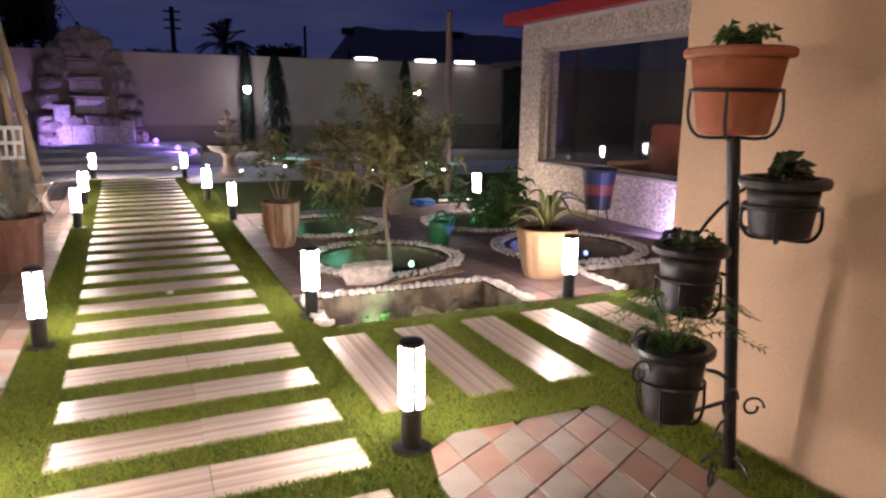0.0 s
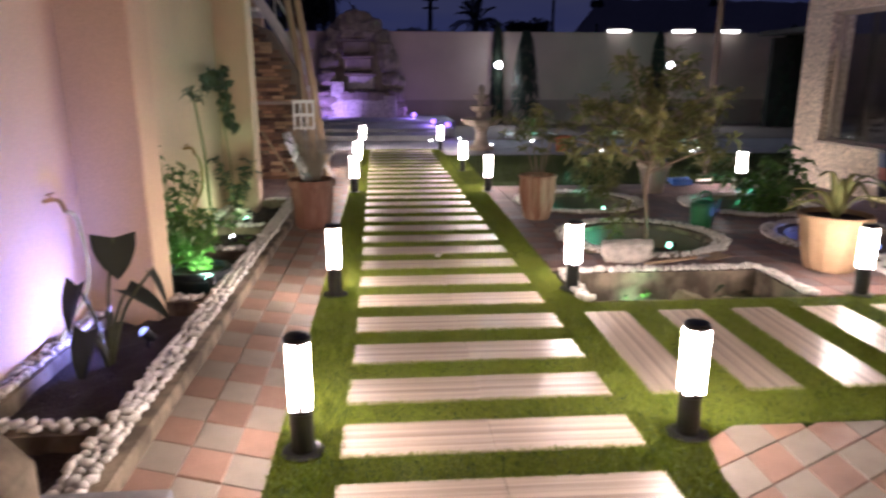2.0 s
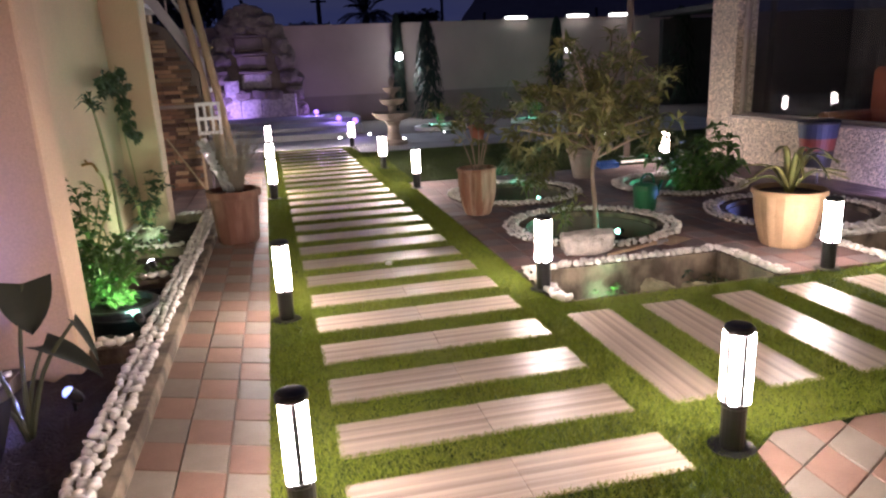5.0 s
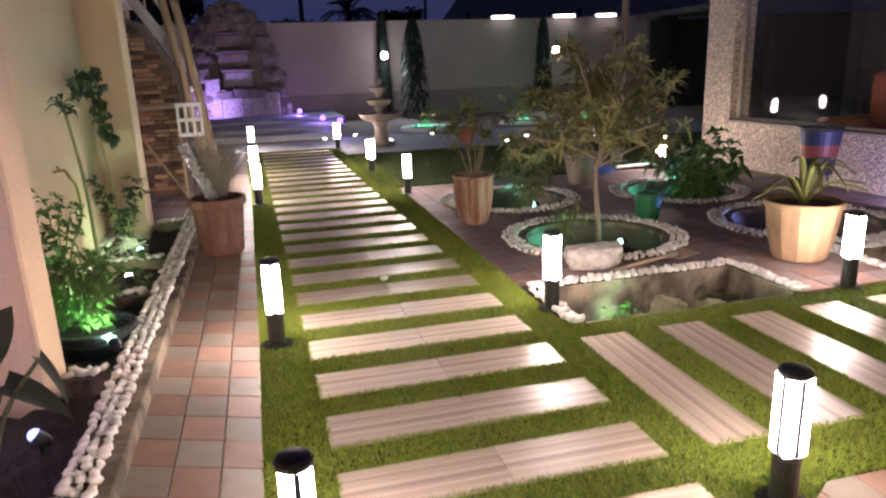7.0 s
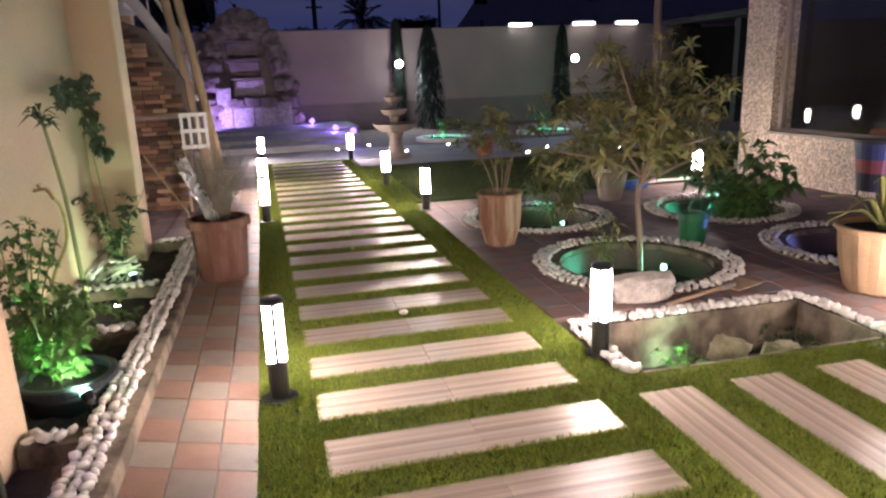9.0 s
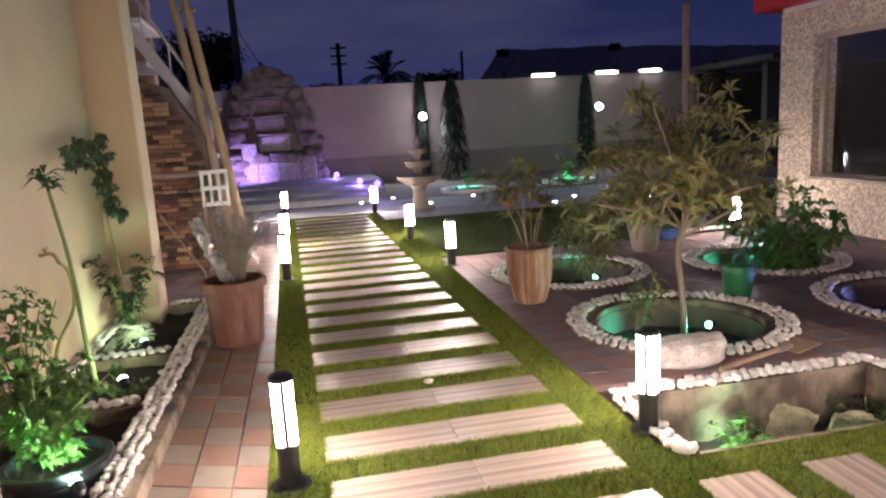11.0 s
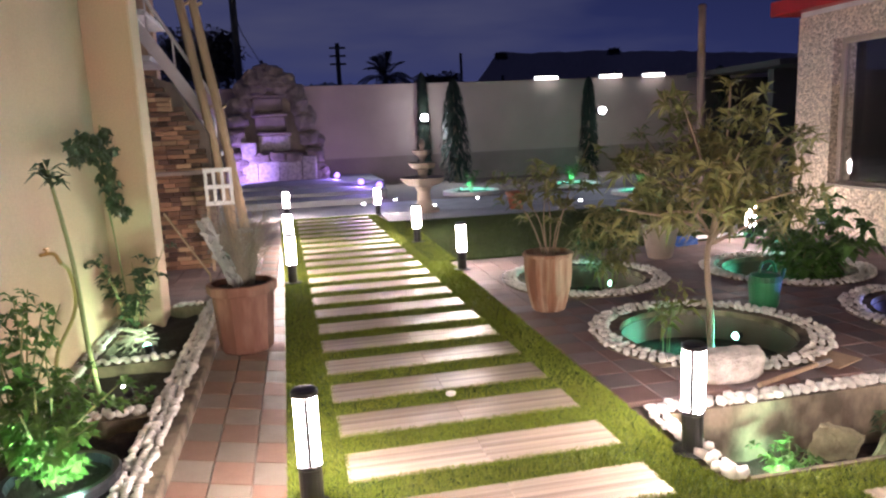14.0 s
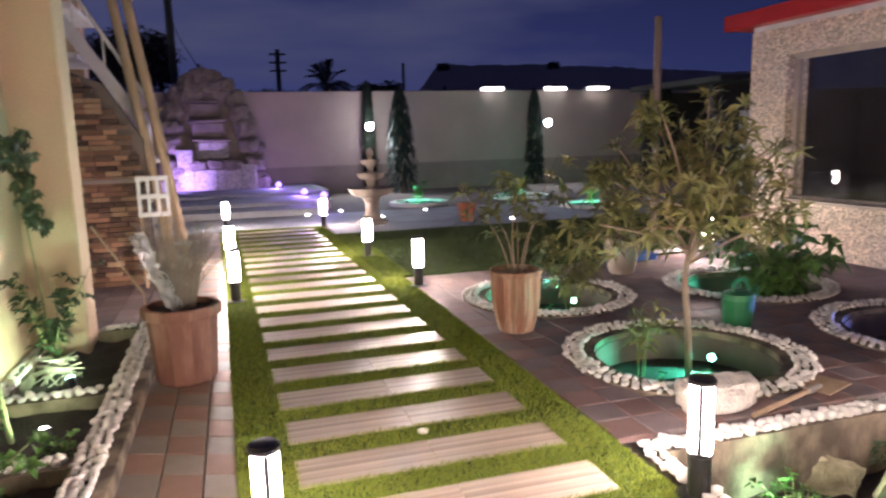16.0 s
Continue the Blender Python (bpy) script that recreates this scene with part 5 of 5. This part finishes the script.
shrub("shrub", (2.52, 4.86, -0.2), "drooping narrow-leaved olive shrub in a round planter", "shrub", 8, 6, 0.13, 0.032, LEAF, STEM, 66, 0.42, 0.78, 8, 0.007, 0.6, 0.5)
shrub("shrub", (2.28, 3.45, -0.2), "young shoot beside the tree trunk", "shrub", 3, 3, 0.13, 0.035, LEAF, STEM, 65, 0.2, 0.5, 6, 0.006, 0.5, 0.6)

shovel = thing("shovel", (2.12, 2.26, 0.0), "old shovel with a wooden handle lying on the paving", "shovel", rz=17)
part("handle", make_mesh("handle", *tube([(0, 0, 0.02), (0.55, 0.0, 0.03)], 0.014, 8), WOOD), shovel)
part("blade", make_mesh("blade", *moved(box(0.0, 0.22, -0.09, 0.09, 0.0, 0.008, 0.003), pose(0.54, 0, 0.015, 0, -3, 0)), WOOD), shovel)
part("socket", make_mesh("socket", *tube([(0.48, 0, 0.028), (0.6, 0, 0.026)], 0.019, 8), METAL), shovel)

can = thing("watering_can", (3.17, 3.62, 0.0), "green plastic watering can on the paving", "watering can")
part("body", make_mesh("body", *lathe([(0.09, 0), (0.1, 0.02), (0.115, 0.2), (0.105, 0.24), (0.05, 0.26)], 20), GREENPLASTIC), can)
part("handle", make_mesh("handle", *tube(curve_points([(-0.05, 0, 0.25), (-0.02, 0, 0.33), (0.06, 0, 0.33), (0.09, 0, 0.24)], 4), 0.011, 8), GREENPLASTIC), can)
part("spout", make_mesh("spout", *tube([(0.09, 0, 0.08), (0.2, 0.05, 0.26)], [0.022, 0.014], 8), GREENPLASTIC), can)
bag = tagged(new("blue_bag", boulder(None, None, (0.17, 0.1, 0.06), 95, "blue_bag")), "crumpled blue plastic bag on the paving", "bag")
bag.data.materials.clear()
bag.data.materials.append(BLUEPLASTIC)
bag.matrix_world = pose(4.02, 6.08, 0.05)
pipe = thing("white_pipe", (4.38, 6.40, 0.0), "long white pipe lying along the lawn edge", "pipe")
part("tube", make_mesh("tube", *tube([(0, 0, 0.025), (0.95, 0.06, 0.025)], 0.022, 10), WHITE), pipe)
tub = thing("striped_planter", (5.55, 4.22, 0.0), "tapered planter with blue and red bands on a low stand", "plant pot")
for z0, z1, r0, r1, mt in ((0.16, 0.34, 0.15, 0.17, PLASTIC), (0.34, 0.47, 0.17, 0.185, DULLRED), (0.47, 0.62, 0.185, 0.205, NAVY)):
    part("band", make_mesh("band", *lathe([(r0, z0), (r1, z1)], 24), mt), tub)
part("rim", make_mesh("rim", *lathe([(0.2, 0.62), (0.215, 0.63), (0.215, 0.65), (0.19, 0.65)], 24), BLACK), tub)
for k in range(3):
    a = k * 2.094
    part("leg", make_mesh("leg", *tube([(0.13 * math.cos(a), 0.13 * math.sin(a), 0.17), (0.16 * math.cos(a), 0.16 * math.sin(a), 0.0)], 0.01, 6), BLACK), tub)
peb = tagged(new("pebble", PEBBLES[0]), "single white pebble lying between the planks", "pebble")
peb.matrix_world = pose(0.575, 2.66, 0.018) @ Matrix.Diagonal((0.03, 0.03, 0.03, 1))
mast = thing("lamp_mast", (4.80, 7.05, -0.01), "plain grey steel mast beside the lawn", "pole")
part("shaft", make_mesh("shaft", *lathe([(0.046, 0), (0.042, 2.7)], 12), MASTPAINT), mast)
part("cap", make_mesh("cap", *lathe([(0.05, 2.7), (0.05, 2.74), (0.02, 2.76)], 12), MASTPAINT), mast)
part("foot_plate", make_mesh("foot_plate", *box(-0.09, 0.09, -0.09, 0.09, 0.0, 0.015, 0.003), METAL), mast)

# ---- far garden ----
for x, y in ((4.21, 10.18), (4.82, 10.78), (3.32, 12.35), (1.79, 13.05), (2.3, 11.57), (1.1, 12.6), (5.9, 9.98), (6.3, 10.6)):
    g = thing("ground_light", (x, y, 0.0), "small round ground light with a white lens", "garden light", "round ground lights")
    bz = part("bezel", make_mesh("bezel", *lathe([(0.05, -0.004), (0.05, 0.03), (0.036, 0.035)], 14), METAL), g)
    part("lens", make_mesh("lens", *lathe([(0.034, 0.036), (0.026, 0.046)], 14), SPOTWHITE), bz, "glowing white lens")
for cx, cy, col in ((6.5, 11.6, TEAL), (6.1, 14.2, TEAL), (3.6, 13.9, TEAL)):
    ring = thing("round_planter", (cx, cy, 0.0), "distant low round planter with a pale kerb", "planter", "distant round planters")
    part("kerb", make_mesh("kerb", *lathe([(0.62, -0.02), (0.62, 0.06), (0.50, 0.06), (0.50, 0.01)], 32, cap=False), PEBBLE), ring)
    part("soil", make_mesh("soil", *lathe([(0.02, 0.012), (0.5, 0.011)], 24, cap=False), SOIL), ring)
    shrub("shrub", (cx, cy, 0.0), "small shrub in a distant round planter", "shrub", 5, 4, 0.1, 0.04, GREENLEAF, STEM, int(cx * 10), 0.2, 0.5, 5, 0.01, 0.4, 0.4)
    e = spot((cx - 0.3, cy - 0.2, 0.01), (cx + 0.2, cy + 0.1, 0.3), SPOTTEAL, "small teal spotlight in a distant planter")
    lamp("SPOT", e, 25, col, (cx + 0.3, cy + 0.2, 0.15), 0.02, 140)


def cypress(place, height, radius, label, seed):
    rng = random.Random(seed)
    c = thing("cypress", place, label, "tree", "slender trees by the boundary wall")
    part("trunk", make_mesh("trunk", *tube([(0, 0, -0.03), (0, 0, height * 0.9)], [0.06, 0.015], 8), BARK), c)
    bits = []
    for _ in range(900):
        q = rng.random() ** 0.8
        r = radius * (1 - q) ** 0.55 * rng.uniform(0.35, 1.1)
        a = rng.uniform(0, 6.28)
        bits.append(leaf(Vector((r * math.cos(a), r * math.sin(a), 0.1 + q * (height - 0.1))), Vector((math.cos(a), math.sin(a), -1.6)), Vector((0, 0, 1)), 0.22, 0.06, 0.2))
    part("crown", make_mesh("crown", *join(*bits), NIGHTLEAF), c)


cypress((4.15, 17.6, 0), 2.75, 0.42, "dark slender weeping tree against the boundary wall", 1)
cypress((3.45, 18.42, 0), 3.0, 0.14, "thin dark column of foliage behind the flood lamp", 2)
cypress((8.35, 18.3, 0), 2.75, 0.24, "dark slender weeping tree against the boundary wall", 3)
cypress((12.0, 17.4, 0), 2.9, 0.7, "dark bushy tree by the boundary wall", 4)


def palm(place, height, spread, label, seed):
    rng = random.Random(seed)
    p = thing("palm_tree", place, label, "palm")
    part("trunk", make_mesh("trunk", *tube([(0, 0, 0), (0.1, 0, height)], [0.25, 0.2], 10), FARSHADE), p)
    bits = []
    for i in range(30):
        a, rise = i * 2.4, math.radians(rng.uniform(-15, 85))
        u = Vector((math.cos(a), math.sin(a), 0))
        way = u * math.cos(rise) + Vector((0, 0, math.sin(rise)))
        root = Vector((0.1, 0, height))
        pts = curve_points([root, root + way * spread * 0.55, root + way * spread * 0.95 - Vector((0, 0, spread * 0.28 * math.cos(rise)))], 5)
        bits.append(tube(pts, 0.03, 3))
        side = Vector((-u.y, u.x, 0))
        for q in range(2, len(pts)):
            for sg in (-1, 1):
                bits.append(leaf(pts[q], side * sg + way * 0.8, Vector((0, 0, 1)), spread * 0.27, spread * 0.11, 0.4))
    part("crown", make_mesh("crown", *join(*bits), FARSHADE), p)


palm((6.1, 46, -0.6), 5.6, 1.75, "dark palm tree beyond the wall at dusk", 5)


def far_tree(place, height, radius, label, seed, squash=0.8):
    rng = random.Random(seed)
    t = thing("tree", place, label, "tree", "dark trees beyond the wall")
    part("trunk", make_mesh("trunk", *tube([(0, 0, 0), (0.1, 0, height * 0.75)], [0.25, 0.12], 8), FARSHADE), t)
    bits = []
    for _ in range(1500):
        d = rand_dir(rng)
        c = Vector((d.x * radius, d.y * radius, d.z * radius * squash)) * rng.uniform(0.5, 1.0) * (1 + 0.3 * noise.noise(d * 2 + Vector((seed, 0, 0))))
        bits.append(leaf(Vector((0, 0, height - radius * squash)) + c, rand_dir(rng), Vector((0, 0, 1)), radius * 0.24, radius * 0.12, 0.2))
    part("crown", make_mesh("crown", *join(*bits), FARSHADE), t)


far_tree((9.8, 46, -0.6), 6.0, 1.7, "dark bushy tree beyond the wall at dusk", 6, 0.6)
far_tree((-3.4, 26, -0.6), 6.4, 1.5, "dark tree beyond the waterfall", 7, 1.3)
far_tree((-2.5, 22.5, -0.6), 5.9, 1.0, "dark tree beyond the waterfall", 8, 1.5)
far_tree((1.3, 24, -0.6), 3.9, 0.9, "dark bush behind the boundary wall", 9, 0.7)
far_tree((18.6, 60, -0.6), 8.8, 0.6, "dark round tree crown on the ridge", 10, 1.0)
far_tree((29.5, 60, -0.6), 9.0, 0.6, "dark round tree crown on the ridge", 13, 1.0)
for x, y, h, r, arms in ((-1.5, 20, 6.5, 0.10, 0), (2.7, 40, 7.1, 0.13, 3), (12.4, 50, 7.5, 0.1, 0)):
    up = thing("utility_pole", (x, y, -0.6), "wooden utility pole beyond the wall, painted as a dusk silhouette", "pole", "utility poles beyond the wall")
    part("shaft", make_mesh("shaft", *tube([(0, 0, 0), (0, 0, h)], [r * 1.2, r], 8), FARSHADE), up)
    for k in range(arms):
        part("crossarm", make_mesh("crossarm", *box(-0.45, 0.45, -0.05, 0.05, h - 0.3 - 0.45 * k, h - 0.2 - 0.45 * k), FARSHADE), up)
wire = thing("cable", (0, 19.5, 0), "thin overhead cable with a small insulator", "cable")
part("line", make_mesh("line", *tube(curve_points([(-0.75, 0, 3.0), (-0.9, 0, 3.5), (-1.35, 0.2, 4.4), (-1.5, 0.5, 5.4)], 4), 0.012, 5), BLACK), wire)
part("insulator", make_mesh("insulator", *tube([(-0.76, 0, 3.25), (-0.86, 0, 3.5)], 0.05, 8), BLACK), wire)

hv, hf = [], []
for i in range(101):
    x = 44 + i * 2.0
    ht = 22.0 * min(1.0, (i / 7) ** 0.7) - max(0, i - 25) * 0.06 + 0.7 * noise.noise(Vector((i * 0.21, 2, 0))) + 0.35 * noise.noise(Vector((i * 0.9, 0, 0)))
    hv += [(x, 190, -1), (x, 190, ht), (x, 240, -1)]
    if i:
        k = i * 3
        hf += [[k - 3, k, k + 1, k - 2], [k - 2, k + 1, k + 2, k - 1]]
tagged(new("backdrop", make_mesh("backdrop", hv, hf, HILL)), "dark low ridge of hills against the dusk sky", "hill", kind="structure")

annex = thing("shed", (11.3, 13.2, 0), "low dark outbuilding with a sloping canopy", "outbuilding")
part("wall", make_mesh("wall", *join(box(0, 1.2, 1.0, 1.2, -0.03, 2.5), box(2.1, 5.6, 1.0, 1.2, -0.03, 2.5), box(1.2, 2.1, 1.0, 1.2, 2.0, 2.5), box(0, 5.6, 4.0, 4.2, -0.03, 2.5)), DARKSHEET), annex)
part("roof", make_mesh("roof", *moved(box(-0.3, 5.65, 0.4, 4.3, 0, 0.14, 0.01), pose(0, 0, 2.55, 0, -2, 0)), DARKSHEET), annex)
part("pillar", make_mesh("pillar", *box(0.6, 0.8, 0.6, 0.8, -0.03, 1.85, 0.01), WHITE), annex, "pale square pillar")

# ---- paving, piece by piece ----
def paver_mesh(u, v, mat):
    a, b = Vector((*u, 0)) * 0.488, Vector((*v, 0)) * 0.488
    top = [(-a - b), (a - b), (a + b), (-a + b)]
    verts = [p * 1.0 + Vector((0, 0, -0.028)) for p in top] + [p + Vector((0, 0, -0.004)) for p in top] + [p * 0.96 for p in top]
    faces = [[i, (i + 1) % 4, (i + 1) % 4 + 4, i + 4] for i in range(4)] + [[i + 4, (i + 1) % 4 + 4, (i + 1) % 4 + 8, i + 8] for i in range(4)] + [[8, 9, 10, 11]]
    return make_mesh("paver", verts, faces, mat)


def cut(loop, region):
    """The part of a convex loop inside a convex region, both anticlockwise."""
    for k in range(len(region)):
        (ax, ay), (bx, by) = region[k - 1], region[k]
        side = [(bx - ax) * (y - ay) - (by - ay) * (x - ax) for x, y in loop]
        out = []
        for q in range(len(loop)):
            p, d, p0, d0 = loop[q], side[q], loop[q - 1], side[q - 1]
            if (d >= 0) != (d0 >= 0):
                t = d0 / (d0 - d)
                out.append((p0[0] + (p[0] - p0[0]) * t, p0[1] + (p[1] - p0[1]) * t))
            if d >= 0:
                out.append(p)
        loop = out
        if len(loop) < 3:
            return []
    return loop


def lay(parent, u, v, origin, keep, span, region=None, tones=(PINK, GREY)):
    pair = [paver_mesh(u, v, mat) for mat in tones]
    for i in range(-span, span):
        for j in range(-span, span):
            x, y = origin[0] + u[0] * i + v[0] * j, origin[1] + u[1] * i + v[1] * j
            if not keep(x, y):
                continue
            tilt = pose(x, y, R.uniform(-0.002, 0.001), R.uniform(-0.3, 0.3), R.uniform(-0.3, 0.3), 0)
            if region:
                quad = [(x + (a * u[0] + b * v[0]) * 0.485, y + (a * u[1] + b * v[1]) * 0.485) for a, b in ((-1, -1), (1, -1), (1, 1), (-1, 1))]
                left = cut(quad, region)
                area = abs(sum(left[k - 1][0] * left[k][1] - left[k][0] * left[k - 1][1] for k in range(len(left)))) / 2
                whole = abs(u[0] * v[1] - u[1] * v[0]) * 0.94
                if area < 0.04 * whole:
                    continue
                if area < 0.98 * whole:
                    n = len(left)
                    verts = [(a - x, b - y, z) for z in (-0.028, 0.0) for a, b in left]
                    faces = [[k, (k + 1) % n, (k + 1) % n + n, k + n] for k in range(n)] + [[k + n for k in range(n)]]
                    part("paver", make_mesh("paver", verts, faces, tones[(i + j) % 2]), parent, m=tilt)
                    continue
            part("paver", pair[(i + j) % 2], parent, m=tilt)


walkway = thing("pavement", (0, 0, 0), "strip of pink and grey square concrete pavers", "pavement", kind="structure")
lay(walkway, (0.176, -0.066), (0.0, 0.2005), (-0.314, 1.072), lambda x, y: -0.9 < x < -0.1 and -0.7 < y < 8.4, 60, [(-0.74, -0.62), (-0.245, -0.62), (-0.265, 2.0), (-0.32, 6.0), (-0.37, 8.4), (-0.74, 8.4)])
patch = thing("pavement", (0, 0, 0), "patch of pink and grey pavers beside the turf", "pavement", kind="structure")
lay(patch, (0.178, 0.095), (0.0, 0.192), (1.99, -0.217), lambda x, y: 1.2 < x < 2.6 and -2.9 < y < 0.1, 26, [(1.395, -2.8), (2.395, -2.8), (2.395, -0.305), (2.365, -0.137), (1.605, -0.137), (1.457, -0.235), (1.387, -0.5)])


def court_free(x, y):
    if any((x - cx) ** 2 + (y - cy) ** 2 < (r + 0.02) ** 2 for cx, cy, r in RINGS):
        return False
    return not any(x0 - 0.1 < x < x1 + 0.1 and y0 - 0.1 < y < y1 + 0.1 for x0, x1, y0, y1 in PITS)


court = thing("pavement", (0, 0, 0), "dull pink and grey pavers of the planter court", "pavement", kind="structure")
lay(court, (0.2, 0.0), (0.0, 0.2), (1.5, 1.6), lambda x, y: 1.4 < x < 3.9 and 1.5 < y < 4.4 and court_free(x, y), 30, tones=(COURTPINK, COURTGREY))
bits = []
rest = paver_mesh((0.2, 0), (0, 0.2), COURT)
rv_, rf_ = [v.co.copy() for v in rest.vertices], [list(p.vertices) for p in rest.polygons]
for i in range(50):
    for j in range(50):
        x, y = 1.5 + 0.2 * i, 1.6 + 0.2 * j
        if court_free(x, y) and 1.4 < x < 5.75 and 1.5 < y < 6.4 and not (x < 3.9 and y < 4.4):
            bits.append(([v + Vector((x, y, 0)) for v in rv_], rf_))
        x, y = -4.9 + 0.2 * i, 5.3 + 0.2 * j
        if -4.8 < x < -0.30 + drift(y) and 5.2 < y < 11.0 and not (x > -0.76 and y < 8.5):
            bits.append(([v + Vector((x, y, 0)) for v in rv_], rf_))
tagged(new("pavement", make_mesh("pavement", *join(*bits), COURT)), "dull pavers of the further court and yard", "pavement", kind="stuff")
